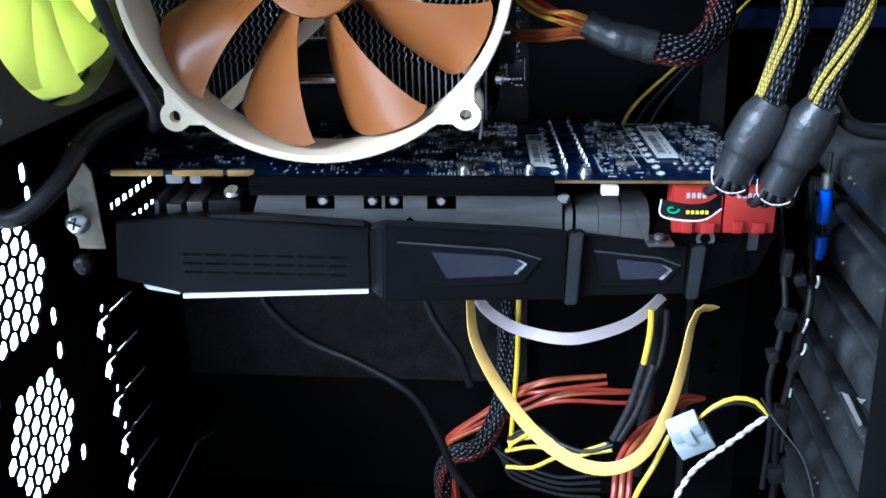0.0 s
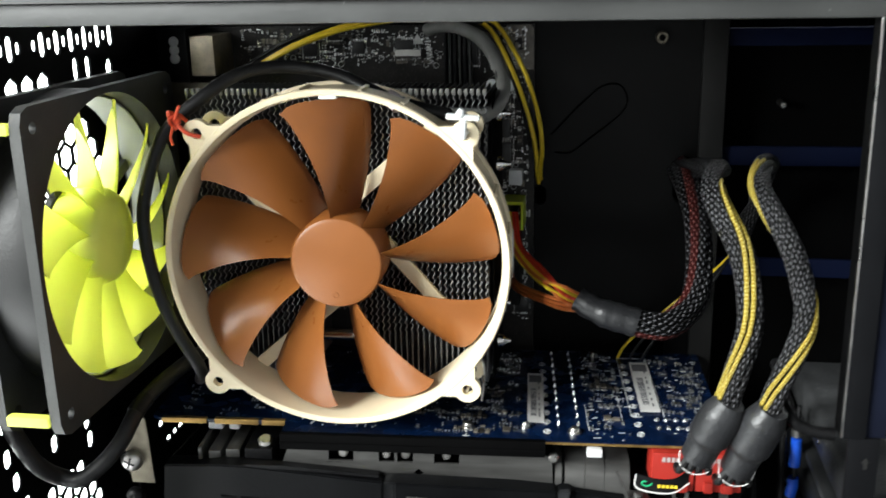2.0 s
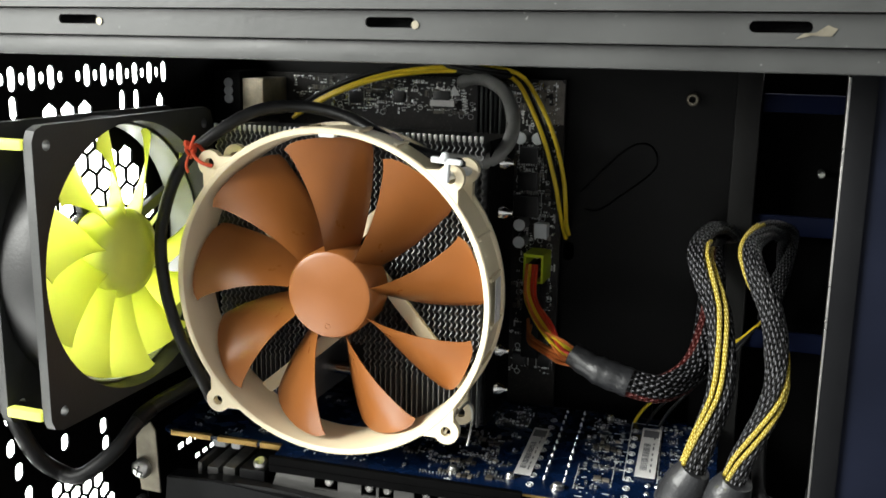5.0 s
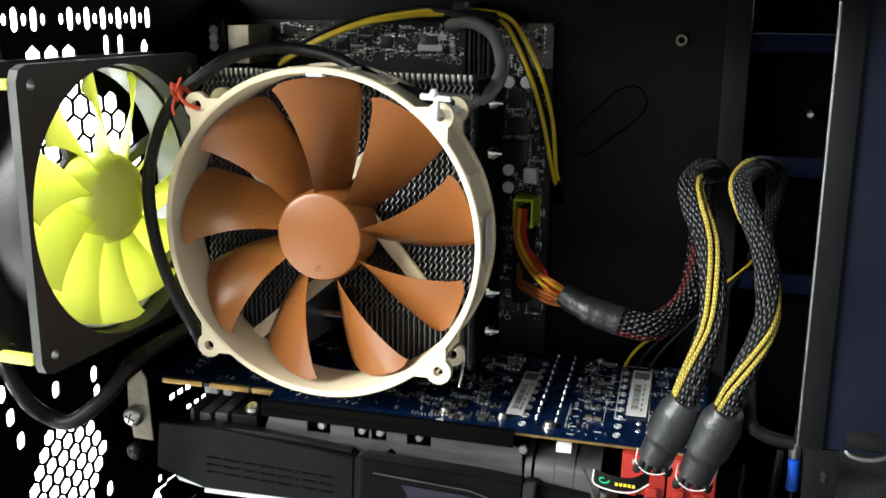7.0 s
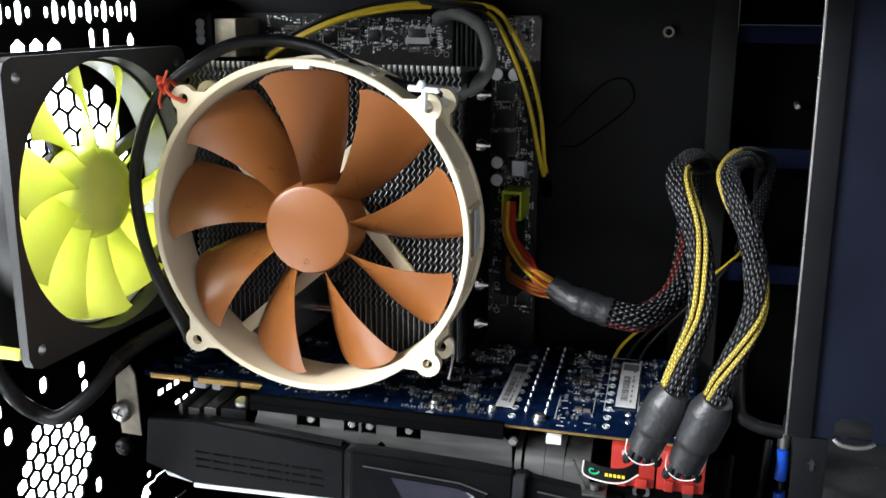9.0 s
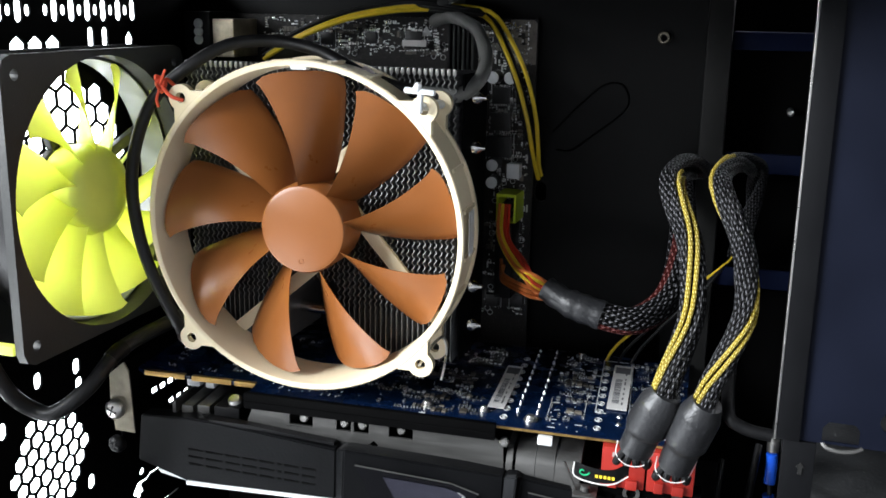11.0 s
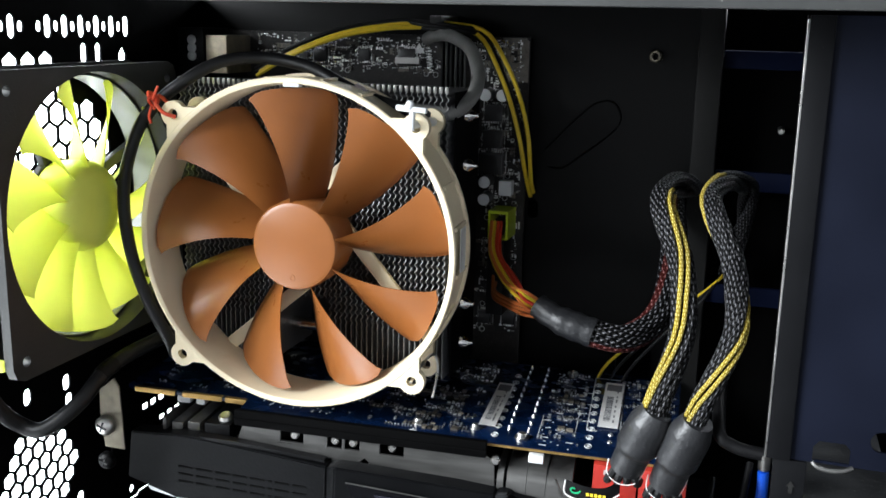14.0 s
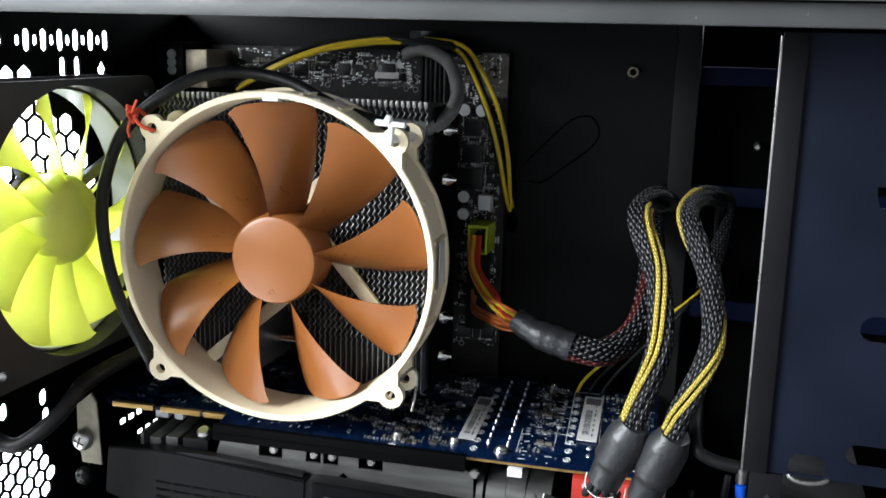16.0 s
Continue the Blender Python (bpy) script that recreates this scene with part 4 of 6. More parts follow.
for k in range(11):
    ob = new("blade", gblade)
    ob.parent = gfan
    ob.rotation_euler = (0, radians(360 / 11 * k + 20.8), 0)
for k in range(4):
    bm = bmesh.new()
    a = radians(20 + 90 * k)
    m = Matrix.Translation((math.cos(a) * 0.038, 0.0228, math.sin(a) * 0.038)) @ Matrix.Rotation(-a, 4, "Y")
    box(bm, (-0.022, -0.0016, -0.0025), (0.022, 0.0016, 0.0025), 0.0004, m)
    part("strut", bm, GREY_PLASTIC, gfan)
bm = bmesh.new()
rod(bm, (0, 0.0212, 0), (0, 0.0250, 0), 0.020, seg=32, soft=0.0006)
part("motor_cup", bm, GREY_PLASTIC, gfan)

# ---- graphics card ----
GZ = 0.2240      # top of its circuit board
CARD_PIVOT = Vector((-0.05, -0.109, 0.224))      # the card sags and swings a little away from its slot
CARD_AT = Matrix.Translation(CARD_PIVOT) @ Matrix.Rotation(radians(5.5), 4, "Z") @ Matrix.Rotation(radians(1.3), 4, "Y") @ Matrix.Diagonal((1.025, 1, 1, 1)) @ Matrix.Translation(-CARD_PIVOT)
card = thing("graphics_card", "long graphics card with blue board and matt black shroud", "graphics card", at=CARD_AT)
bm = bmesh.new()
prism(bm, [(-0.0880, -0.0935), (-0.0840, -0.0960), (-0.0300, -0.0960), (-0.0290, -0.1066), (0.1500, -0.1066), (0.1545, -0.1040), (0.1585, -0.0060), (-0.0880, -0.0060)],
      lambda u, v, w: (u, v, GZ - w), 0.0016)
part("circuit_board", bm, PCB_BLUE, card)
bm = bmesh.new()
for x0, x1 in ((-0.0835, -0.0640), (-0.0605, -0.0415), (-0.0400, -0.0300)):
    box(bm, (x0, -0.0966, GZ - 0.0020), (x1, -0.0940, GZ + 0.0004), 0.0002)
part("gold_edge", bm, GOLD_EDGE, card, "tarnished gold edge contacts")
for x0, x1 in ((-0.0640, -0.0575), (-0.0550, -0.0505)):
    bm = bmesh.new()
    box(bm, (x0, -0.0945, GZ - 0.0058), (x1, -0.0890, GZ - 0.0016), 0.0012)
    part("spacer", bm, WHITE_PLASTIC, card, "small white block under the board edge")
bm = bmesh.new()
box(bm, (0.079, -0.1070, GZ - 0.0014), (0.150, -0.1066, GZ - 0.0004))
part("pale_edge", bm, GOLD_EDGE, card, "bare tan board edge")
rnd = random.Random(11)


def holder(name, parent, label=""):
    ob = new(name)
    ob.empty_display_size, ob.parent = 0.01, parent
    return tagged(ob, label)


def on_card(bm, n, x0, x1, y0, y1, sizes, h):
    """Parts in small tight blocks of rows, with bare board between the blocks."""
    done = 0
    while done < n:
        cx, cy, s = rnd.uniform(x0, x1), rnd.uniform(y0, y1), rnd.choice(sizes)
        w, d = (s, s * 0.55) if rnd.random() < 0.5 else (s * 0.55, s)
        for i in range(rnd.choice((1, 2, 3, 4, 5))):
            for j in range(rnd.choice((1, 1, 2, 3))):
                x, y = cx + i * (w + 0.0007), cy + j * (d + 0.0008)
                if x < x1 and y < y1 and rnd.random() < 0.85:
                    box(bm, (x - w / 2, y - d / 2, GZ), (x + w / 2, y + d / 2, GZ + h * rnd.uniform(0.5, 1)))
                    done += 1


bm = bmesh.new()
on_card(bm, 420, 0.022, 0.071, -0.103, -0.010, (0.0007, 0.0010, 0.0014), 0.0007)
on_card(bm, 40, -0.02, 0.030, -0.103, -0.012, (0.0007, 0.0010), 0.0006)
on_card(bm, 130, 0.099, 0.116, -0.101, -0.012, (0.0008, 0.0011, 0.0016), 0.0009)
on_card(bm, 190, 0.131, 0.156, -0.080, -0.012, (0.0008, 0.0012, 0.0016), 0.0008)
on_card(bm, 110, -0.085, -0.02, -0.091, -0.03, (0.0007, 0.0010), 0.0006)
for x in (0.0862, 0.0945):     # rows of soldered pins
    for k in range(11):
        y = -0.091 + 0.0080 * k
        lathe(bm, (x, y, GZ), (0, 0, 1), [(0.0007, 0), (0.0006, 0.0005), (0.0003, 0.0014), (0, 0.0022)], 8)
for k in range(6):
    for x in (0.1283, 0.1323, 0.1364, 0.1404):
        if k < 2:
            lathe(bm, (x, -0.0915 + 0.008 * k, GZ), (0, 0, 1), [(0.0013, 0), (0.0008, 0.0008), (0, 0.0014)], 8)
tagged(part("solder", bm, SOLDER, card, "shiny tin solder points", 30), kind="stuff")
bm = bmesh.new()
on_card(bm, 60, 0.020, 0.066, -0.100, -0.010, (0.002, 0.003), 0.001)
on_card(bm, 14, 0.099, 0.115, -0.100, -0.012, (0.002, 0.003), 0.0012)
tagged(part("ceramic_clutter", bm, CERAMIC, card, "tiny brown ceramic parts"), kind="stuff")
bm = bmesh.new()
for k in range(9):             # printed rounded outlines and dashes
    y = -0.098 + 0.0092 * k
    for x in (0.0812, 0.1199):
        sweep(bm, [Vector((x + 0.0014 * math.cos(t), y + 0.0021 * math.sin(t), GZ + 0.0001)) for t in np.linspace(0, 2 * math.pi, 13)], disc(0, 0, 0.00022, 4))
        box(bm, (x - 0.0006, y - 0.0008, GZ), (x + 0.0006, y + 0.0009, GZ + 0.00025))
for x0, x1, y0, y1 in ((0.1178, 0.1182, -0.0810, -0.0140), (0.1318, 0.1322, -0.0800, -0.0140), (0.1178, 0.1322, -0.0144, -0.0140), (0.1178, 0.1225, -0.0812, -0.0806), (0.0985, 0.0988, -0.0960, -0.0700), (0.1135, 0.1138, -0.0900, -0.0600)):
    box(bm, (x0, y0, GZ), (x1, y1, GZ + 0.00012))
for k in range(190):
    x, y = rnd.choice((rnd.uniform(0.0, 0.067), rnd.uniform(0.099, 0.116), rnd.uniform(0.132, 0.155))), rnd.uniform(-0.105, -0.012)
    box(bm, (x, y, GZ), (x + rnd.choice((0.0006, 0.0009, 0.0013, 0.003)), y + 0.0006, GZ + 0.0001))
for k in range(22):
    x, y = rnd.uniform(-0.028, 0.012), rnd.uniform(-0.100, -0.085)
    box(bm, (x, y, GZ), (x + 0.0006, y + rnd.uniform(0.001, 0.003), GZ + 0.0001))
tagged(part("white_print", bm, PRINT, card, "white printed marks"), kind="stuff")
for x0, y0, w, d, turn in ((0.0730, -0.0908, 0.0072, 0.0530, -1), (0.1223, -0.0768, 0.0086, 0.0560, -1)):
    m = Matrix.Translation((x0, y0, GZ)) @ Matrix.Rotation(radians(turn), 4, "Z")
    bm = bmesh.new()
    box(bm, (0, 0, 0.0006), (w, d, 0.0008), 0, m)
    st = part("sticker", bm, STICKER, card, "white paper sticker")
    bm = bmesh.new()
    for k in range(30):
        y = d * (0.12 + 0.55 * k / 30)
        box(bm, (w * 0.2, y, 0.00082), (w * 0.55, y + d * rnd.choice((0.005, 0.009, 0.012)), 0.00090), 0, m)
    for k in range(7):
        y = d * (0.1 + 0.11 * k)
        box(bm, (w * 0.68, y, 0.00082), (w * 0.76, y + d * rnd.uniform(0.03, 0.09), 0.00090), 0, m)
    box(bm, (w * 0.1, d * 0.80, 0.00082), (w * 0.9, d * 0.95, 0.0009), 0, m)
    part("bar_code", bm, INK, st, "grey bars of unreadable print")
for x, y, r in ((0.0925, -0.0980, 0.0030), (0.1065, -0.0120, 0.0026), (0.0722, -0.0945, 0.0022), (0.0480, -0.0960, 0.0028)):
    bm = bmesh.new()
    lathe(bm, (x, y, GZ), (0, 0, 1), [(0, 0), (r, 0), (r, 0.0006), (r * 0.75, 0.0006), (r * 0.75, 0.0016), (r * 0.55, 0.0024), (0, 0.0026)], 20)
    part("screw", bm, BARE_STEEL, card, "steel screw with washer", 30)
# Stiffening bar and the metal frame under the board.
bm = bmesh.new()
box(bm, (-0.0290, -0.1122, 0.2190), (0.0800, -0.1092, 0.2262), 0.0006)
box(bm, (-0.0290, -0.1126, 0.2218), (0.0800, -0.1121, 0.2226))
part("stiffener", bm, BLACK_PAINT, card, "black metal stiffening bar")
bm = bmesh.new()
pierced(bm, [(-0.0330, 0.1980), (-0.0265, 0.2184), (0.0800, 0.2184), (0.0830, 0.2165), (0.0840, 0.1980)],
        [[(x, 0.2128), (x + w, 0.2128), (x + w, 0.2180), (x, 0.2180)] for x, w in ((-0.0095, 0.0105), (0.0115, 0.0066), (0.0192, 0.0066), (0.0345, 0.0105))] +
        [[(0.0260, 0.2080), (0.0282, 0.2100), (0.0304, 0.2080), (0.0282, 0.2060)]],
        lambda u, v, w: (u, -0.1085 + w, v), 0.0012)
part("metal_frame", bm, GUNMETAL, card, "grey metal frame with notches", 0)
for x in (-0.0035, 0.0145, 0.0225, 0.0395):
    bm = bmesh.new()
    rod(bm, (x, -0.1050, 0.2155), (x, -0.1078, 0.2157), 0.0019, soft=0.0006)
    part("frame_screw", bm, BARE_STEEL, card, "bright screw head")
bm = bmesh.new()
box(bm, (-0.0655, -0.1070, 0.186), (0.1520, -0.0080, 0.2075), 0.002)
part("heatsink_block", bm, BLACK_PAINT, card, "black heatsink body")
for x0, x1, z1 in ((-0.0660, -0.0640, 0.2150), (-0.0615, -0.0560, 0.2135), (-0.0540, -0.0480, 0.2145), (-0.0460, -0.0340, 0.2150)):
    bm = bmesh.new()
    box(bm, (x0, -0.1050, 0.2070), (x1, -0.0120, z1), 0.0008)
    part("duct_rib", bm, GUNMETAL if x0 < -0.05 else BLACK_PLASTIC, card)
bm = bmesh.new()
lathe(bm, (-0.0375, -0.1000, 0.2150), (0, -0.5, 0.85), [(0, 0), (0.0032, 0), (0.0032, 0.003), (0.0022, 0.0042), (0, 0.0044)], 18)
part("duct_screw", bm, BARE_STEEL, card, "steel screw head", 30)
for x0, x1, dz in ((0.0845, 0.0872, 0.0), (0.0885, 0.0965, -0.0004), (0.0967, 0.1045, 0.0), (0.1047, 0.1150, -0.0006)):
    bm = bmesh.new()
    prism(bm, [(-0.1085, 0.1980), (-0.1085, 0.2085 + dz), (-0.1065, 0.2125 + dz), (-0.1020, 0.2150 + dz), (-0.0800, 0.2150 + dz), (-0.0800, 0.1980)], lambda u, v, w: (x0 + w, u, v), x1 - x0)
    part("cover_plate", bm, GUNMETAL, card, "grey bent metal cover plate", 50)
bm = bmesh.new()
box(bm, (0.1130, -0.1190, 0.2020), (0.1225, -0.1080, 0.2032), 0.0004)
prism(bm, [(0.1085, 0.2150), (0.1092, 0.2150), (0.1142, 0.2032), (0.1142, 0.2020), (0.1130, 0.2020)], lambda u, v, w: (u, -0.1150 + w, v), 0.0012)
rod(bm, (0.1178, -0.1145, 0.2032), (0.1178, -0.1145, 0.2056), 0.0019, soft=0.0005)
part("small_bracket", bm, GUNMETAL, card, "small bare metal bracket with screw")
bm = bmesh.new()
box(bm, (0.1200, -0.1060, 0.1960), (0.1560, -0.1020, 0.2070), 0.001)
lathe(bm, (0.1358, -0.1075, 0.2015), (0, -1, 0.2), [(0.0020, 0), (0.0034, 0), (0.0034, 0.001), (0.0020, 0.001)], 18, True)
part("end_plate", bm, GUNMETAL, card, "grey metal end plate")
bm = bmesh.new()
box(bm, (0.0970, -0.1100, 0.2188), (0.1030, -0.1067, 0.2222), 0.0003)
part("edge_block", bm, WHITE_PLASTIC, card, "small white block under the board edge")
bm = bmesh.new()
rod(bm, (0.0835, -0.1060, 0.2170), (0.0835, -0.1092, 0.2172), 0.0021, soft=0.0006)
part("edge_screw", bm, BARE_STEEL, card, "bright round screw under the board edge")
# Shroud: three stepped facets with soft edges.
shroud = holder("shroud", card, "matt black plastic shroud")


def facet(name, top, bottom, y, parent, mat=MATT_SHROUD, depth=0.010):
    """A moulded length of the shroud: top and bottom edges as (x, z), y the face's depth at each."""
    bm = bmesh.new()
    n = len(top)
    f = [[bm.verts.new((x, yy, z)) for (x, z), yy in zip(e, y)] for e in (top, bottom)]
    b = [[bm.verts.new((x, yy + depth, z + s)) for (x, z), yy in zip(e, y)] for e, s in ((top, -0.0005), (bottom, 0.0005))]
    for k in range(n - 1):
        bm.faces.new((f[0][k], f[0][k + 1], f[1][k + 1], f[1][k]))
        bm.faces.new((b[0][k], b[1][k], b[1][k + 1], b[0][k + 1]))
        bm.faces.new((f[0][k], b[0][k], b[0][k + 1], f[0][k + 1]))
        bm.faces.new((f[1][k], f[1][k + 1], b[1][k + 1], b[1][k]))
    for k in (0, n - 1):
        bm.faces.new((f[0][k], f[1][k], b[1][k], b[0][k]))
    bmesh.ops.recalc_face_normals(bm, faces=bm.faces)
    bmesh.ops.bevel(bm, geom=list(bm.edges), offset=0.0006, segments=2, affect="EDGES")
    return part(name, bm, mat, parent)


facet("front_section", [(-0.0800, 0.2072), (-0.0550, 0.2110), (-0.0420, 0.2110), (0.0140, 0.2075)], [(-0.0820, 0.1845), (-0.0568, 0.1805), (-0.0440, 0.1810), (0.0140, 0.1842)],
      [-0.1075, -0.1128, -0.1136, -0.1165], shroud)
facet("front_section", [(0.0142, 0.2075), (0.0195, 0.2112), (0.0850, 0.2056)], [(0.0142, 0.1835), (0.0190, 0.1820), (0.0850, 0.1797)], [-0.1170, -0.1235, -0.1160], shroud)
facet("front_section", [(0.0853, 0.2056), (0.0905, 0.2060), (0.0918, 0.2042), (0.1290, 0.1998)], [(0.0845, 0.1785), (0.0893, 0.1785), (0.0908, 0.1800), (0.1290, 0.1808)], [-0.1170, -0.1165, -0.1130, -0.1120], shroud)
facet("front_section", [(0.1295, 0.2000), (0.1350, 0.2005), (0.1362, 0.2000), (0.1640, 0.2024)], [(0.1288, 0.1800), (0.1335, 0.1802), (0.1350, 0.1808), (0.1570, 0.1845)], [-0.1150, -0.1145, -0.1115, -0.1020], shroud)
# Light on the shroud's angled steps is put in as greyer bands.
for top, bottom, y in (([(0.0855, 0.2060), (0.0905, 0.2064)], [(0.0847, 0.1781), (0.0893, 0.1781)], -0.1176), ([(0.1297, 0.2004), (0.1350, 0.2009)], [(0.1290, 0.1796), (0.1335, 0.1798)], -0.1156)):
    facet("band", top, bottom, [y, y + 0.0006], shroud, LIT_BAND, 0.004)
bm = bmesh.new()
prism(bm, [(-0.0450, 0.2120), (-0.0280, 0.2120), (0.0120, 0.2090), (0.0120, 0.2078), (-0.0420, 0.2110)], lambda u, v, w: (u, -0.1135 + w, v), 0.004)
part("top_lip", bm, BLACK_PLASTIC, shroud)
bm = bmesh.new()
prism(bm, [(-0.0562, 0.1802), (0.0130, 0.1836), (0.0130, 0.1822), (-0.0562, 0.1783)], lambda u, v, w: (u, -0.1125 - 0.05 * (u + 0.0585) + w, v), 0.02)
prism(bm, [(-0.0715, 0.1826), (-0.0600, 0.1808), (-0.0582, 0.1788), (-0.0600, 0.1790), (-0.0700, 0.1808)], lambda u, v, w: (u, -0.1095 + w, v), 0.02)
part("silver_trim", bm, WHITE_PLASTIC, shroud, "bright silver lower trim")
for outline in ([(0.0245, 0.2030), (0.0640, 0.1985), (0.0755, 0.1945), (0.0690, 0.1855), (0.0330, 0.1850)], [(0.0950, 0.1985), (0.1190, 0.1955), (0.1265, 0.1925), (0.1215, 0.1852), (0.0985, 0.1845)]):
    lift = 0.0022 if outline[0][0] < 0.05 else 0.0
    outline = [(u, v + lift) for u, v in outline]
    slant = 0.115 if lift else 0.03
    face = lambda u: (-0.1236 + slant * (u - 0.0195)) if slant > 0.1 else (-0.1131 + slant * (u - 0.0918))
    cx, cz = sum(p[0] for p in outline) / 5, sum(p[1] for p in outline) / 5
    bm = bmesh.new()
    prism(bm, outline, lambda u, v, w: (u, face(u) - 0.0001 - w, v), 0.0006)
    win = part("window", bm, GLOSS, shroud, "glossy smoked window")
    # The reflection in the window is put in as a paler inner shape.
    bm = bmesh.new()
    inner = [(cx + (u - cx) * 0.66 + 0.002, cz + (v - cz) * 0.58) for u, v in outline]
    prism(bm, inner, lambda u, v, w: (u, face(u) - 0.0008 - w, v), 0.0004)
    part("painted_reflection", bm, PANE_REFLECTION, win, "paler shape painted for the window's reflection")
    bm = bmesh.new()
    sweep(bm, [Vector((u, face(u) - 0.0007, v)) for u, v in outline[:3]], disc(0, 0, 0.00035, 6))
    part("rim", bm, GUNMETAL, win, "grey upper rim")
    bm = bmesh.new()
    ax, az = cx + (outline[2][0] - cx) * 0.72, cz + 0.0004
    prism(bm, [(ax - 0.0035, az - 0.0042), (ax, az - 0.0006), (ax - 0.0025, az + 0.0012), (ax - 0.0016, az + 0.0012), (ax + 0.0012, az - 0.0006), (ax - 0.0022, az - 0.0044)], lambda u, v, w: (u, face(u) - 0.0013 - w, v), 0.0003)
    part("chevron", bm, SOLDER, win, "bright chevron mark")
# Black bars on the shroud's face; the shade of a recess is put into their colour.
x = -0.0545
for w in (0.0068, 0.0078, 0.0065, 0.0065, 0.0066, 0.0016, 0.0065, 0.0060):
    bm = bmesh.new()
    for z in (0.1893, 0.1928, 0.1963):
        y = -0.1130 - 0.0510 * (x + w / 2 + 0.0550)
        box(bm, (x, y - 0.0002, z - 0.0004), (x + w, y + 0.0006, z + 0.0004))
    part("shade_bar", bm, RECESS_SHADE, shroud, "black bars with recess shade in their colour")
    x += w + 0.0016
# Slot bracket and its screws.
bracket = holder("slot_bracket", card, "bare steel slot bracket")
bracket.matrix_basis = CARD_AT.inverted()      # held upright by the rear wall
bm = bmesh.new()
prism(bm, [(-0.1015, 0.2225), (-0.0935, 0.2290), (-0.0910, 0.2250), (-0.0895, 0.1945), (-0.1000, 0.1945), (-0.1005, 0.1990), (-0.1020, 0.2010)], lambda u, v, w: (u, -0.1035 + w, v), 0.0010)
part("front_leaf", bm, DULL_STEEL, bracket)
bm = bmesh.new()
pierced(bm, [(-0.1030, 0.1850), (-0.0050, 0.1850), (-0.0050, 0.2270), (-0.1030, 0.2270)],
        [[(-0.0800, 0.1890), (-0.0200, 0.1890), (-0.0200, 0.2140), (-0.0800, 0.2140)]],
        lambda u, v, w: (-0.0975 + w, u, v), 0.0010)
part("back_leaf", bm, BLACK_PAINT, bracket, "", 0)
for z, mt, r in ((0.2058, BARE_STEEL, 0.0046), (0.1883, BLACK_PLASTIC, 0.0040)):
    sc = thing("slot_screw", "round-headed cross-slot steel screw at the slot bracket" if mt is BARE_STEEL else "black cross-slot screw below the slot bracket", "screw")
    bm = bmesh.new()
    lathe(bm, (-0.0990, -0.1036, z), (0, -1, 0), [(0, 0), (r * 1.05, 0), (r * 1.05, 0.0022), (r * 0.8, 0.0036), (r * 0.4, 0.0042), (0, 0.0043)], 28)
    part("head", bm, mt, sc)
    bm = bmesh.new()
    for t in (20, 110):
        m = Matrix.Translation((-0.0990, -0.1080, z)) @ Matrix.Rotation(radians(t), 4, "Y")
        box(bm, (-r * 0.55, -0.0001, -0.0004), (r * 0.55, 0.0010, 0.0004), 0, m)
    part("cross_slot", bm, CHIP, sc, "dark cross slot")
# Power sockets of the card.
for x0, x1 in ((0.1232, 0.1405), (0.1413, 0.1596)):
    socket = holder("power_socket", card, "red plastic power socket")
    bm = bmesh.new()
    box(bm, (x0, -0.1100, 0.2045), (x1, -0.0960, 0.2219), 0.0006)
    part("body", bm, RED_PLASTIC, socket)
    bm = bmesh.new()
    box(bm, (x0 + 0.003, -0.1122, 0.2050), (x0 + 0.0065, -0.1101, 0.2095), 0.0004)
    box(bm, (x0 + 0.010, -0.1122, 0.2050), (x0 + 0.0145, -0.1101, 0.2090), 0.0004)
    part("latch", bm, RED_PLASTIC, socket)
    bm = bmesh.new()
    for k in range(4):
        box(bm, (x0 + 0.004 + 0.0019 * k, -0.1104, 0.2180), (x0 + 0.0053 + 0.0019 * k, -0.1101, 0.2200))
    part("print_bar", bm, RIBBON, socket, "white unreadable print")

# ---- cables ----
def bundle(name, label, pts, strands, radius, wire, turns, category="cable", jitter=0.5, seed=1, step=0.004, shown=1.0):
    ob = thing(name, label, category)
    line = glide(pts, step)
    for k, (m, nm) in enumerate(strands):
        bm = bmesh.new()
        thin = 0.56 if m is BRAID_YELLOW else 1.0
        way = strand(line, k, len(strands), radius + wire * (1 - thin), turns, 0.1, jitter, seed)
        if m is BRAID_YELLOW:      # it dives under the black wires before the bend
            way = way[:int(len(way) * shown)]
        sweep(bm, way, disc(0, 0, wire * thin, 9))
        part(nm, bm, m, ob)
    return ob


K, Y = (BRAID_BLACK, "black_wire"), (BRAID_YELLOW, "yellow_wire")
PC1 = [(0.1490, -0.1205, 0.2470), (0.1530, -0.1200, 0.2620), (0.1584, -0.1150, 0.2810), (0.1580, -0.1100, 0.2960), (0.1548, -0.1020, 0.3100), (0.1485, -0.0930, 0.3212), (0.1458, -0.0840, 0.3276), (0.1490, -0.0640, 0.3308), (0.1530, -0.0350, 0.3250), (0.1480, -0.0050, 0.3200), (0.1390, 0.0280, 0.3130)]
PC2 = [(0.1640, -0.1245, 0.2470), (0.1680, -0.1245, 0.2620), (0.1768, -0.1200, 0.2853), (0.1765, -0.1110, 0.2990), (0.1733, -0.0990, 0.3105), (0.1662, -0.0900, 0.3230), (0.1636, -0.0790, 0.3290), (0.1680, -0.0580, 0.3322), (0.1750, -0.0300, 0.3270), (0.1770, -0.0100, 0.3200), (0.1740, 0.0100, 0.2950), (0.1700, 0.0200, 0.2750)]
bundle("graphics_power_cable", "black sleeved power cable with yellow wires, looping up", PC1, [K, Y, Y, K, K, K, K, K, K], 0.0033, 0.0016, 1.0, jitter=0.2, seed=4, shown=0.46)
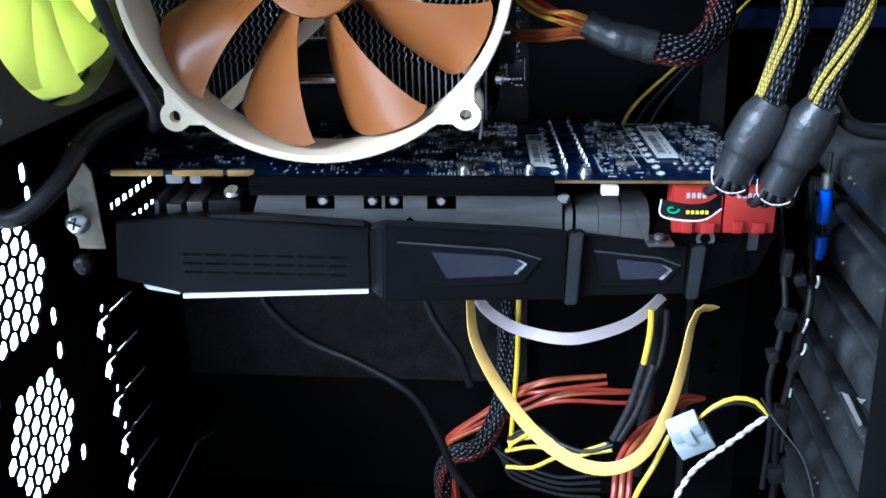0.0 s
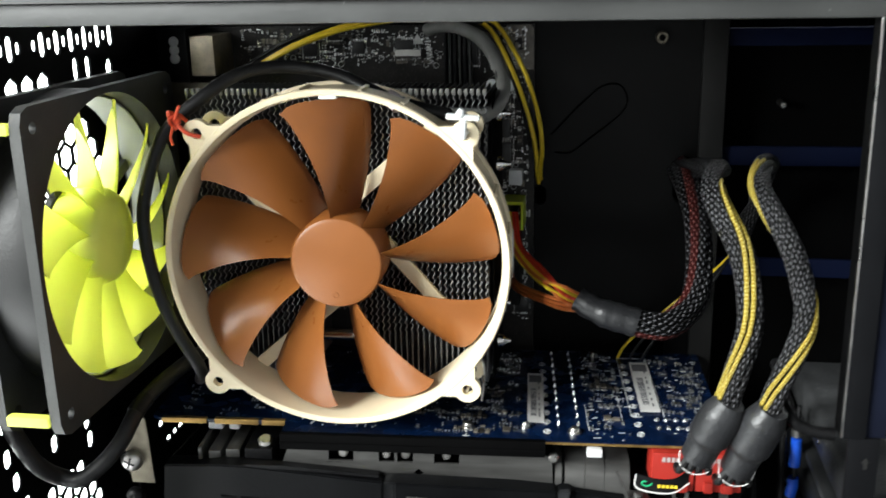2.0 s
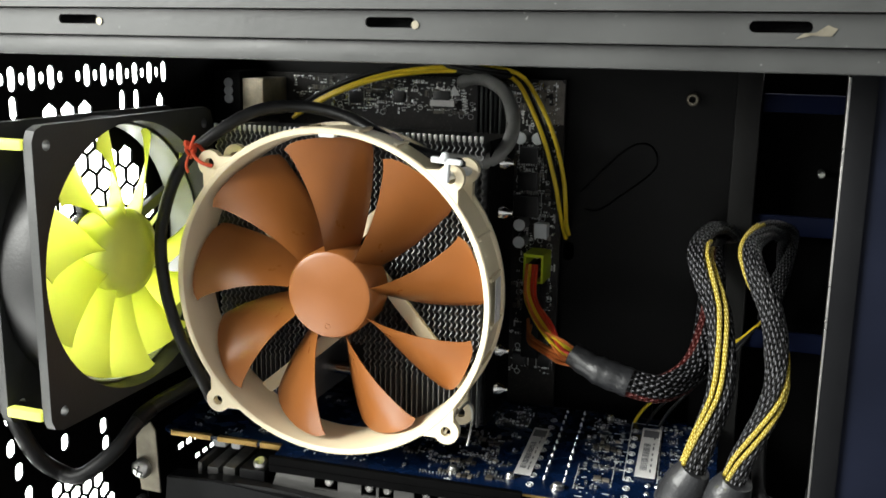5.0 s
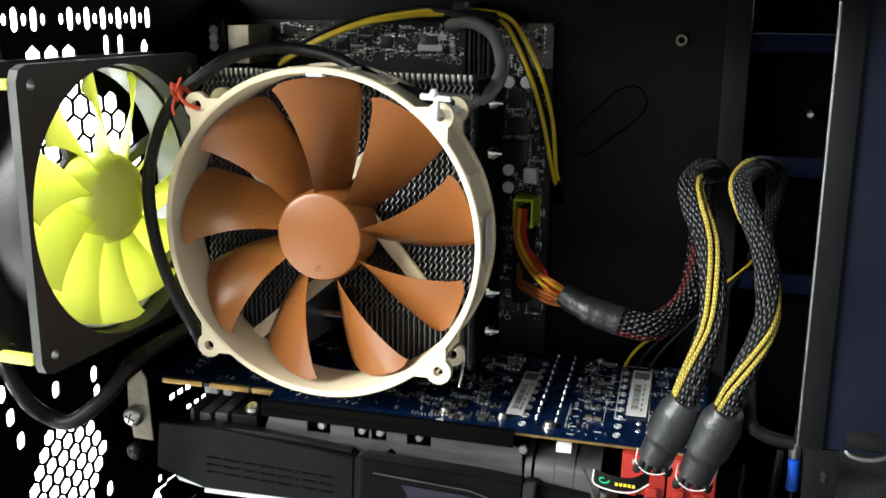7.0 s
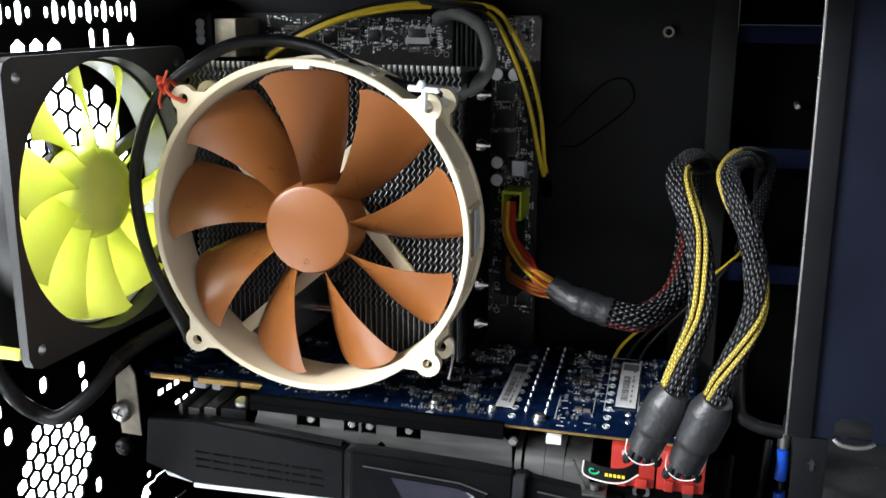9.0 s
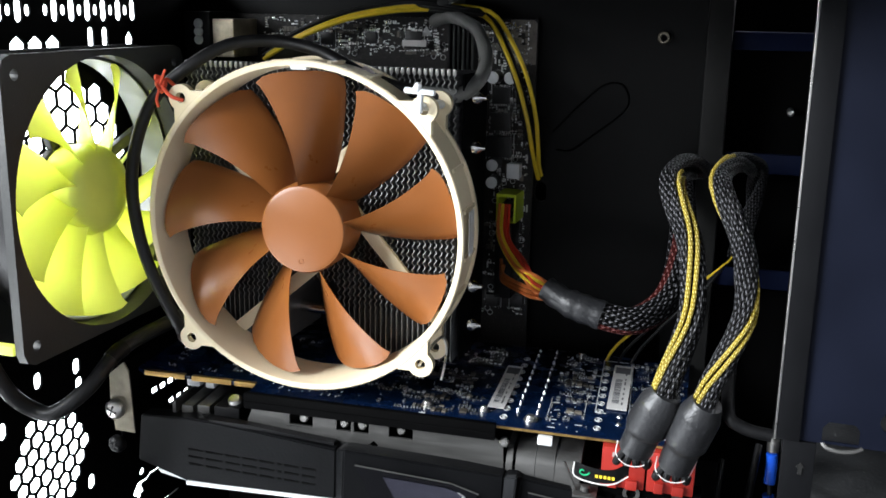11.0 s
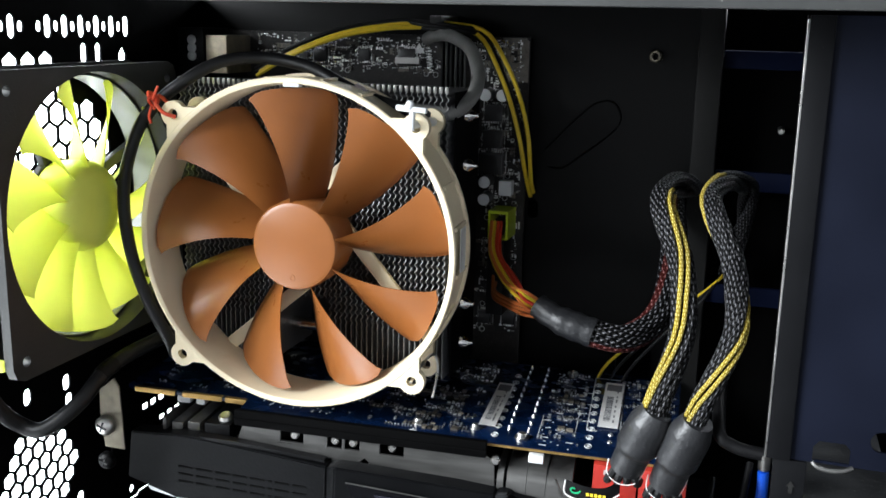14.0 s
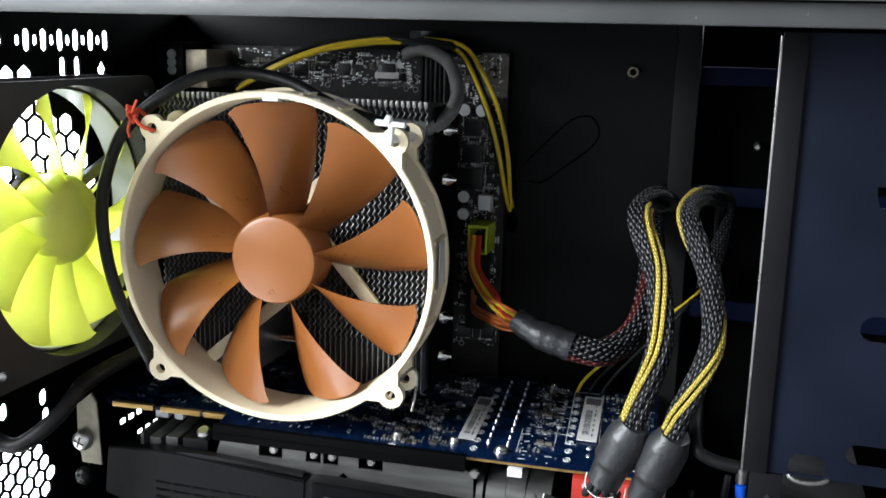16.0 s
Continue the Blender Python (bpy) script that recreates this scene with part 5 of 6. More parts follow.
bundle("graphics_power_cable", "black sleeved power cable with one yellow wire winding round", PC2, [K, Y, Y, K, K, K, K, K, K], 0.0029, 0.0015, 2.3, jitter=0.1, seed=9, shown=0.54)
for a, b, c in (((0.1525, -0.1215, 0.2555), (0.1468, -0.1195, 0.2425), (0.1420, -0.1165, 0.2295)), ((0.1672, -0.1255, 0.2555), (0.1618, -0.1215, 0.2410), (0.1570, -0.1165, 0.2255))):
    bt = thing("cable_boot", "ribbed dark grey heat-shrink boot on a power cable end", "cable boot", "boots on the graphics power cables")
    bm = bmesh.new()
    sweep(bm, glide([a, b, c], 0.0012), disc(0, 0, 0.0078, 28), lambda t: 0.72 + 0.25 * min(1, 5 * t) + 0.06 * math.sin(math.pi * t) - 0.16 * max(0, min(1, (t - 0.60) * 14)))
    part("sleeve", bm, RUBBER, bt)
    end = Vector(c)
    for k in range(4):
        bm = bmesh.new()
        o = Vector((-0.0045 + 0.003 * k, 0, 0))
        tube(bm, [end + o * 0.6 + Vector((0.001, -0.001, 0.003)), end + o + Vector((-0.0005, -0.0022, -0.0025)), end + o * 1.25 + Vector((-0.001, -0.0008, -0.0058)), end + o * 1.3 + Vector((-0.001, 0.006, -0.0075))], 0.0016, 8, 0.0015)
        part("wire", bm, CABLE_BLACK, bt)
    bm = bmesh.new()
    tube(bm, [end + Vector(v) for v in ((-0.0065, -0.001, 0.003), (-0.0065, -0.0030, -0.002), (-0.002, -0.004, -0.0052), (0.004, -0.0035, -0.0045), (0.0070, -0.001, 0.000), (0.0085, 0.0, 0.006))], 0.0002, 8, 0.0012)
    part("tie_wire", bm, STICKER, bt, "thin white tie")
tag = thing("paper_tag", "small black tag with a green spiral hanging from the cable", "tag", at=pose(0.0015, 0.0055, 0.0018))
bm = bmesh.new()
line = glide([(0.1180, -0.1215, 0.2130), (0.1260, -0.1225, 0.2118), (0.1330, -0.1215, 0.2120), (0.1385, -0.1190, 0.2150)], 0.0012)
for a, b in zip(line, line[1:]):
    v = [bm.verts.new(p) for p in (a + Vector((0, 0, 0.0055)), b + Vector((0, 0, 0.0055)), b, a)]
    bm.faces.new(v)
    w = [bm.verts.new(p) for p in (a + Vector((0, 0.0004, 0.0055)), b + Vector((0, 0.0004, 0.0055)), b + Vector((0, 0.0004, 0)), a + Vector((0, 0.0004, 0)))]
    bm.faces.new(w[::-1])
part("card", bm, BLACK_PLASTIC, tag)
bm = bmesh.new()
sweep(bm, [Vector((0.1215 + 0.0004 * t * math.cos(t), -0.1225, 0.2155 + 0.0003 * t * math.sin(t))) for t in np.linspace(0.8, 6.2, 30)], disc(0, 0, 0.00035, 5))
part("spiral", bm, GREEN_INK, tag, "green printed spiral")
bm = bmesh.new()
tube(bm, [(0.1178, -0.1217, 0.2186), (0.1180, -0.1217, 0.2128), (0.1260, -0.1228, 0.2114), (0.1330, -0.1218, 0.2116), (0.1385, -0.1193, 0.2146)], 0.0003, 6, 0.0012)
part("white_border", bm, STICKER, tag, "white edge")
bm = bmesh.new()
for k in range(5):
    box(bm, (0.1262 + 0.0016 * k, -0.12285, 0.2138), (0.1273 + 0.0016 * k, -0.1226, 0.2150))
part("print_bar", bm, YELLOW, tag, "yellow unreadable print")

# Main power harness: coloured wires, shrink sleeve, woven sleeve.
harness = thing("main_power_harness", "black woven main power cable with red, orange and yellow wires", "cable")
for k in range(9):
    m, nm = ((RED, "red_wire"), (YELLOW, "yellow_wire"), (ORANGE, "orange_wire"), (CABLE_BLACK, "black_wire"))[(2, 1, 0, 0, 1, 2, 2, 2, 2)[k]]
    u = k / 8
    if k < 6:      # out of the green end, then two more from lower on the connector
        q = (k % 4) / 3
        a, b = Vector((0.0575 + 0.0016 * (k % 4), -0.005, 0.2970 - 0.0045 * (k // 4))), Vector((0.0610 + 0.0050 * q, -0.019, 0.2855 - 0.0005 * k))
        c = Vector((0.0735 + 0.0050 * q, -0.038, 0.2760 + 0.0020 * q - 0.0012 * (k // 4)))
    else:
        a, b = Vector((0.0585 + 0.0015 * (k % 2), -0.003, 0.2685 - 0.003 * (k - 6))), Vector((0.0640, -0.020, 0.2660 - 0.002 * (k - 6)))
        c = Vector((0.0780, -0.042, 0.2680 - 0.0018 * (k - 6)))
    bm = bmesh.new()
    tube(bm, [a, b, c, (0.0890, -0.0585 - 0.002 * (k % 3), 0.2770 - 0.0085 * u), (0.0990, -0.0618 + 0.001 * (k % 3), 0.2725 - 0.005 * u)], 0.00085, 8)
    part(nm, bm, m, harness)
bm = bmesh.new()
MAIN = [(0.0940, -0.0610, 0.2728), (0.1040, -0.0640, 0.2685), (0.1195, -0.0650, 0.2644)]
sweep(bm, glide(MAIN, 0.002), disc(0, 0, 0.0068, 24), lambda t: 0.80 + 0.12 * min(1, max(0, (t - 0.35) * 8)) - 0.04 * math.sin(t * 25))
part("shrink_sleeve", bm, RUBBER, harness, "crinkled black shrink sleeve")
MAIN2 = glide([(0.1170, -0.0650, 0.2650), (0.1230, -0.0645, 0.2635), (0.1333, -0.0620, 0.2630), (0.1434, -0.0500, 0.2688), (0.1472, -0.0350, 0.2815), (0.1465, -0.0150, 0.2987), (0.1430, 0.0050, 0.3100), (0.1390, 0.0300, 0.3150)], 0.003)
for k in range(7):
    bm = bmesh.new()
    sweep(bm, strand(MAIN2, k, 7, 0.0036, 0.35, 0, 0.3, 5), disc(0, 0, 0.0025, 9))
    part("sleeved_strand", bm, BRAID_RED if k in (1, 4) else BRAID_BLACK, harness)

def cable(name, label, pts, r, mat, category="cable", group="", seg=12, size=None):
    bm = bmesh.new()
    tube(bm, pts, r, seg, 0.003, size)
    return solo(name, bm, mat, label, category, group)


lead_pts = [(0.0190, 0.0050, 0.3838), (0.0260, -0.004, 0.3856), (0.0353, -0.0100, 0.3858), (0.0482, -0.0200, 0.3805), (0.0581, -0.0400, 0.3701), (0.0615, -0.0600, 0.3616), (0.0563, -0.0750, 0.3554), (0.0431, -0.0840, 0.3564), (0.0205, -0.0860, 0.3625), (-0.0027, -0.0830, 0.3722), (-0.0238, -0.0840, 0.3756), (-0.0400, -0.0920, 0.3738), (-0.0533, -0.1000, 0.3655), (-0.0663, -0.1040, 0.3544), (-0.0724, -0.1090, 0.3418), (-0.0785, -0.1100, 0.3197), (-0.0772, -0.1100, 0.2949), (-0.0716, -0.1080, 0.2726), (-0.0640, -0.1020, 0.2500), (-0.0700, -0.0900, 0.2400)]
fan_lead = thing("fan_lead", "black sleeved fan lead arching over the round fan", "cable")
bm = bmesh.new()
tube(bm, lead_pts[4:], 0.0027, 12)
part("sheath", bm, CABLE_BLACK, fan_lead)
bm = bmesh.new()
tube(bm, lead_pts[:8], 0.0031, 12)
part("end_sleeve", bm, CABLE_GREY, fan_lead, "grey woven end sleeve")
bm = bmesh.new()
tube(bm, [(0.0235, -0.0880, 0.3605), (0.0205, -0.0860, 0.3625), (0.0180, -0.0858, 0.3638)], 0.0034, 12)
part("clear_tape", bm, RIBBON, fan_lead, "pale band of tape")
exhaust_lead = thing("exhaust_fan_lead", "thick black lead hanging in a loop below the exhaust fan", "cable")
low_pts = [(-0.0640, -0.0700, 0.2520), (-0.0760, -0.0900, 0.2470), (-0.0819, -0.1200, 0.2428), (-0.0850, -0.1400, 0.2316), (-0.0949, -0.1500, 0.2226), (-0.1040, -0.1520, 0.2235), (-0.1080, -0.1600, 0.2330), (-0.1110, -0.1660, 0.2480), (-0.1100, -0.1700, 0.2560)]
bm = bmesh.new()
tube(bm, low_pts, 0.0034, 12)
part("sheath", bm, CABLE_BLACK, exhaust_lead)
bm = bmesh.new()
tube(bm, [(-0.0815, -0.1190, 0.2430), (-0.0822, -0.1230, 0.2420), (-0.0830, -0.1270, 0.2400)], 0.0037, 12)
part("cable_tie", bm, BLACK_PLASTIC, exhaust_lead)
EPS = [(-0.0700, -0.004, 0.3640), (-0.0650, -0.0040, 0.3670), (-0.0470, -0.0040, 0.3765), (-0.0230, -0.0040, 0.3850), (-0.0005, -0.0040, 0.3890), (0.0110, -0.004, 0.3900), (0.0300, -0.004, 0.3905), (0.0430, -0.003, 0.3890), (0.0500, -0.002, 0.3850), (0.0570, -0.002, 0.3730), (0.0640, -0.002, 0.3570), (0.0694, -0.002, 0.3390), (0.0714, 0.000, 0.3270), (0.0716, 0.008, 0.3170), (0.0716, 0.0175, 0.3080)]
eps = thing("board_power_cable", "pair of yellow wires running over the board's top edge", "cable")
for side in (-1, 1):      # side by side along the top, splayed apart down the board's edge
    bm, way = bmesh.new(), glide(EPS, 0.004)
    for k, p in enumerate(way):
        u = k / (len(way) - 1)
        splay = max(0.0, math.sin(math.pi * min(1.0, max(0.0, (u - 0.52) / 0.44))))
        p += Vector((0.0004 + 0.0006 * side, 0.0004 * side, 0.0009 * side)) + Vector((0.0015 * (1 + side), 0, 0.0006 * (1 + side))) * splay
    sweep(bm, way, disc(0, 0, 0.0011, 9))
    part("yellow_wire", bm, YELLOW, eps)
# The black pair crosses in front of the yellow one under the clip.
bundle("board_power_cable", "black wires running with the yellow ones over the board", [(x - 0.0022, min(y + 0.0035, 0.0080) - (0.0075 if 0.020 < x < 0.045 else 0.0), z + (-0.0006 if 0.020 < x < 0.045 else 0.0012)) for x, y, z in EPS[:-2]], [(CABLE_BLACK, "black_wire")] * 3, 0.0014, 0.0011, 0.4, jitter=0.5, seed=3)
bm = bmesh.new()
box(bm, (0.0245, -0.0085, 0.3880), (0.0305, YT - 0.0004, 0.3950), 0.0008)
solo("cable_clip", bm, GREY_PLASTIC, "small grey clip over wires at the board's top", "clip")
bm = bmesh.new()
lathe(bm, (0.1294, YT, 0.3784), (0, -1, 0), [(0.0016, 0.0065), (0.0016, 0.001), (0.0030, 0.0), (0.0030, 0.0060), (0.0025, 0.0065)], 20, True)
solo("standoff", bm, DULL_STEEL, "hollow steel standoff on the black tray", "standoff")

# Below the card.
def flat_cable(name, label, pts, w, th, mat, category="cable", twist=0.0, cores=0):
    """A flat cable whose width turns from facing the viewer."""
    bm = bmesh.new()
    line = glide(pts, 0.003)
    rows = []
    for k, p in enumerate(line):
        t = (line[min(k + 1, len(line) - 1)] - line[max(k - 1, 0)]).normalized()
        side = t.cross(Vector((0, -1, 0.35))).normalized()
        side = (Matrix.Rotation(twist * (k / len(line) - 0.5), 3, t) @ side)
        nrm = side.cross(t)
        rows.append((p, side, nrm))
    n = max(cores, 1)
    outline = []
    for j in range(n):
        for a in ((0.0, 0.3), (0.15, 1), (0.85, 1), (1.0, 0.3)) if cores else ((0, 0.6), (0.06, 1), (0.94, 1), (1, 0.6)):
            outline.append(((j + a[0]) / n - 0.5, a[1] * 0.5))
    outline = [(u * w, v * th) for u, v in outline] + [(u * w, -v * th) for u, v in reversed(outline)]
    rings = [[bm.verts.new(p + s * u + q * v) for u, v in outline] for p, s, q in rows]
    m = len(outline)
    for a, b in zip(rings, rings[1:]):
        for j in range(m):
            i = (j + 1) % m
            bm.faces.new((a[j], a[i], b[i], b[j]))
    bm.faces.new(rings[0][::-1])
    bm.faces.new(rings[-1])
    return solo(name, bm, mat, label, category)


flat_cable("ribbon_cable", "pale grey multi-core ribbon cable drooping under the graphics card", [(0.0470, -0.0500, 0.1680), (0.0519, -0.0600, 0.1570), (0.0621, -0.0700, 0.1525), (0.0740, -0.0750, 0.1500), (0.0901, -0.0800, 0.1502), (0.1057, -0.0800, 0.1544), (0.1166, -0.0800, 0.1603), (0.1260, -0.0780, 0.1690)], 0.0050, 0.0010, RIBBON, twist=1.6, cores=6)
flat_cable("flat_cable", "yellow-cream flat cable hanging in a deep loop", [(0.0485, -0.0780, 0.1750), (0.0495, -0.0800, 0.1654), (0.0515, -0.0850, 0.1515), (0.0608, -0.0900, 0.1340), (0.0747, -0.0950, 0.1167), (0.0907, -0.1000, 0.1061), (0.1065, -0.1000, 0.1029), (0.1195, -0.1000, 0.1112), (0.1289, -0.0950, 0.1290), (0.1339, -0.0900, 0.1464), (0.1369, -0.0850, 0.1600), (0.1410, -0.0800, 0.1645), (0.1465, -0.0760, 0.1630)], 0.0054, 0.0006, CREAM, twist=2.3)
cable("data_cable", "thin black data cable sagging through the dark case", [(-0.0480, -0.05, 0.1700), (-0.0422, -0.0600, 0.1549), (-0.0257, -0.0600, 0.1377), (0.0001, -0.0650, 0.1285), (0.0228, -0.0700, 0.1168), (0.0334, -0.0700, 0.0977), (0.0392, -0.0700, 0.0809), (0.0466, -0.0700, 0.0695), (0.055, -0.07, 0.055)], 0.0019, BLACK_PLASTIC)
cable("data_cable", "thin black lead hanging behind the graphics card", [(0.020, -0.045, 0.170), (0.030, -0.05, 0.145), (0.041, -0.052, 0.128), (0.046, -0.05, 0.112)], 0.0018, CABLE_BLACK)
rw = random.Random(8)
for base, mats, n in (([(0.0340, -0.0080, 0.0140), (0.0335, -0.0150, 0.0400), (0.0330, -0.0220, 0.0640), (0.0349, -0.0300, 0.0744), (0.0628, -0.0400, 0.1022), (0.0784, -0.0450, 0.1126), (0.1063, -0.0400, 0.1138)], (RED_SHADED, RED_SHADED, ORANGE_SHADED), 5),
                      ([(0.0345, -0.0060, 0.0140), (0.0338, -0.0140, 0.0400), (0.0332, -0.0220, 0.0610), (0.0348, -0.0300, 0.0713), (0.0680, -0.0400, 0.0936), (0.0886, -0.0450, 0.1058), (0.1167, -0.0400, 0.1056), (0.128, -0.035, 0.103)], (RED_SHADED, ORANGE_SHADED, RED_SHADED), 5),
                      ([(0.0619, -0.0500, 0.0768), (0.0740, -0.0530, 0.0785), (0.0840, -0.0550, 0.0800), (0.0960, -0.0580, 0.0830), (0.1074, -0.0600, 0.0907)], (YELLOW,), 2),
                      ([(0.0619, -0.0500, 0.0850), (0.0740, -0.0530, 0.0915), (0.0860, -0.0550, 0.0870), (0.0960, -0.0580, 0.0850), (0.1074, -0.0600, 0.0900)], (YELLOW, CABLE_BLACK), 4)):
    for k in range(n):
        d = Vector((rw.uniform(-0.003, 0.003), rw.uniform(-0.006, 0.006), rw.uniform(-0.005, 0.005)))
        m = mats[k % len(mats)]
        nm = {RED_SHADED: "red", ORANGE_SHADED: "orange", YELLOW: "yellow"}.get(m, "black")
        cable("loose_wire", f"thin {nm} power wire in a loose tangle", [Vector(p) + d * (0.4 + 0.6 * math.sin(1.3 * j + k)) for j, p in enumerate(base)], 0.00095, m, "wire", "tangled wires under the card", 8)
for k in range(3):
    cable("loose_wire", "red-orange power wire curving up from the floor", [(0.1060 + 0.003 * k, -0.0900, 0.0600), (0.1087 + 0.003 * k, -0.0900, 0.0826), (0.1110 + 0.003 * k, -0.0800, 0.0945), (0.1198 + 0.003 * k, -0.0700, 0.1030), (0.1383, -0.0500, 0.1047 + 0.002 * k), (0.1506, -0.0400, 0.1039)], 0.00125, (RED_SHADED, ORANGE_SHADED, RED_SHADED)[k], "wire", "tangled wires under the card", 8)
cable("loose_wire", "yellow wire hanging straight down behind the loop", [(0.0690, -0.0600, 0.1750), (0.0682, -0.0600, 0.1574), (0.0673, -0.0550, 0.1271), (0.0650, -0.0500, 0.0950), (0.0640, -0.0500, 0.0800)], 0.0011, YELLOW, "wire", "tangled wires under the card", 8)
bundle("woven_power_cable", "black woven power cable with dark red wires in the shadow", [(0.0760, -0.03, 0.190), (0.0680, -0.035, 0.160), (0.0629, -0.0400, 0.1420), (0.0605, -0.0450, 0.1048), (0.0502, -0.0500, 0.0808), (0.0371, -0.0480, 0.0742), (0.0318, -0.0440, 0.0610), (0.0312, -0.0400, 0.0400), (0.0315, -0.0360, 0.0150)], [(BRAID_BLACK, "black_wire"), (BRAID_RED, "red_wire"), (BRAID_BLACK, "black_wire"), (BRAID_BLACK, "black_wire")], 0.0026, 0.0022, 0.8, seed=6)
for off in (0.0, 0.006):
    w = thing("tipped_wire", "black shrink-tipped wire with yellow core hanging down", "wire", "tangled wires under the card")
    bm = bmesh.new()
    tube(bm, [(0.1214 + off, -0.0800, 0.1640), (0.1214 + off, -0.0800, 0.1536), (0.1195 + off, -0.0800, 0.1400), (0.1188 + off * 0.7, -0.0800, 0.1359)], 0.0012, 8)
    part("wire", bm, YELLOW if off == 0 else CABLE_BLACK, w)
    bm = bmesh.new()
    tube(bm, [(0.1195 + off * 0.7, -0.0800, 0.1400), (0.1165 + off * 0.6, -0.0800, 0.1270), (0.1138 + off * 0.6, -0.0800, 0.1176), (0.1085 + off * 0.4, -0.0790, 0.1040)], 0.0016, 10)
    part("shrink_tube", bm, RUBBER, w, "dark shrink tube")
cable("round_cable", "thick black round cable standing behind the loop", [(0.1270, -0.0650, 0.1750), (0.1263, -0.0650, 0.1629), (0.1250, -0.0600, 0.1362), (0.1235, -0.0550, 0.1000), (0.1220, -0.05, 0.07)], 0.0030, CABLE_BLACK)
molex = thing("wire_connector", "translucent white plastic wire connector hanging on thin wires", "connector")
m = Matrix.Translation((0.1365, -0.1000, 0.1196)) @ Matrix.Rotation(radians(-28), 4, "Y") @ Matrix.Rotation(radians(18), 4, "X")
bm = bmesh.new()
box(bm, (-0.0072, -0.0040, -0.0080), (0.0072, 0.0040, 0.0022), 0.0009, m)
part("socket", bm, CLEAR_PLASTIC, molex)
bm = bmesh.new()
box(bm, (-0.0062, -0.0046, 0.0024), (0.0062, 0.0034, 0.0092), 0.0008, m)
box(bm, (-0.0018, -0.0056, 0.0000), (0.0018, -0.0047, 0.0080), 0.0003, m)
part("plug", bm, CLEAR_PLASTIC, molex)
for k, mt in enumerate((YELLOW, CABLE_BLACK)):
    cable("connector_wire", "thin %s wire arching from the white connector" % ("yellow", "black")[k], [(0.1400, -0.0990, 0.1262), (0.1450, -0.1000, 0.1325 - 0.001 * k), (0.1525, -0.1000, 0.1363 - 0.002 * k), (0.1605, -0.1000, 0.1350 - 0.002 * k), (0.1650, -0.1000, 0.1290)], 0.0009, mt, "wire", "", 8)
tw = glide([(0.1650, -0.1000, 0.1290), (0.1580, -0.1020, 0.1240), (0.1508, -0.1050, 0.1194), (0.1379, -0.1100, 0.1106), (0.1305, -0.1150, 0.1004), (0.125, -0.116, 0.085)], 0.002)
twisted = thing("twisted_wires", "pair of twisted white and grey wires", "wire")
for k, mt in enumerate((WHITE_PLASTIC, RIBBON)):
    bm = bmesh.new()
    sweep(bm, strand(tw, k, 2, 0.0006, 7), disc(0, 0, 0.00065, 8))
    part("wire", bm, mt, twisted)
lead = thing("blue_lead", "thin lead with bright blue sleeve pieces and metal tip", "wire")
BL = [(x + 0.0018, y + 0.005, z - 0.0020) for x, y, z in [(0.1925, -0.0450, 0.2200), (0.1921, -0.0450, 0.2082), (0.1921, -0.0450, 0.1950), (0.1925, -0.0450, 0.1820), (0.1900, -0.0450, 0.1690), (0.1900, -0.0450, 0.1580), (0.1875, -0.0450, 0.1380), (0.1860, -0.0450, 0.1080), (0.185, -0.045, 0.08)]]
bm = bmesh.new()
tube(bm, BL, 0.0011, 8)
part("wire", bm, CABLE_BLACK, lead)
for a, b in ((0.2040, 0.1900), (0.1840, 0.1745)):
    bm = bmesh.new()
    tube(bm, [(0.1939, -0.0405, a - 0.002), (0.1941, -0.0405, (a + b) / 2 - 0.002), (0.1939 - (0.001 if b < 0.18 else 0), -0.0405, b - 0.002)], 0.0026, 10)
    part("blue_sleeve", bm, BLUE, lead, "bright blue sleeve")
bm = bmesh.new()
rod(bm, (0.1939, -0.0405, 0.2095), (0.1939, -0.0405, 0.2025), 0.0026, soft=0.0008)
part("metal_tip", bm, BARE_STEEL, lead, "shiny metal tip")
cable("loose_wire", "thin tan wire along the drive cage", [(0.1600, -0.11, 0.1420), (0.1642, -0.1200, 0.1371), (0.1716, -0.1300, 0.1294), (0.1742, -0.1400, 0.1194), (0.175, -0.145, 0.108)], 0.0004, RUBBER, "wire", "", 8)
for k in range(3):
    cable("back_wire", "yellow and black wires crossing behind the card", [(0.1760, 0.0300, 0.2860), (0.1660, 0.012, 0.2730), (0.1568 - 0.003 * k, 0.004, 0.2606), (0.1433 - 0.004 * k, 0.003, 0.2460), (0.1295 - 0.006 * k, 0.003, 0.2284), (0.1230 - 0.006 * k, 0.003, 0.2150)], 0.0008, (CABLE_BLACK, CABLE_BLACK, YELLOW)[k], "wire", "wires behind the card", 8)
grommet = thing("cable_grommet", "black rubber lip curving beside the drive cage", "grommet")
bm = bmesh.new()
tube(bm, [(0.1735, -0.090, 0.2590), (0.1738, -0.110, 0.2545), (0.1750, -0.1215, 0.2495), (0.1785, -0.1220, 0.2470), (0.1830, -0.1225, 0.2457), (0.1900, -0.1225, 0.2450)], 0.0024, 12, 0.002)
part("lip", bm, BLACK_PLASTIC, grommet)
cable("loose_wire", "yellow wire falling from the loop's lowest point", [(0.1300, -0.0900, 0.1130), (0.1235, -0.0950, 0.1010), (0.1180, -0.0960, 0.0900), (0.1150, -0.0960, 0.0780), (0.1140, -0.095, 0.060)], 0.0011, YELLOW, "wire", "tangled wires under the card", 8)
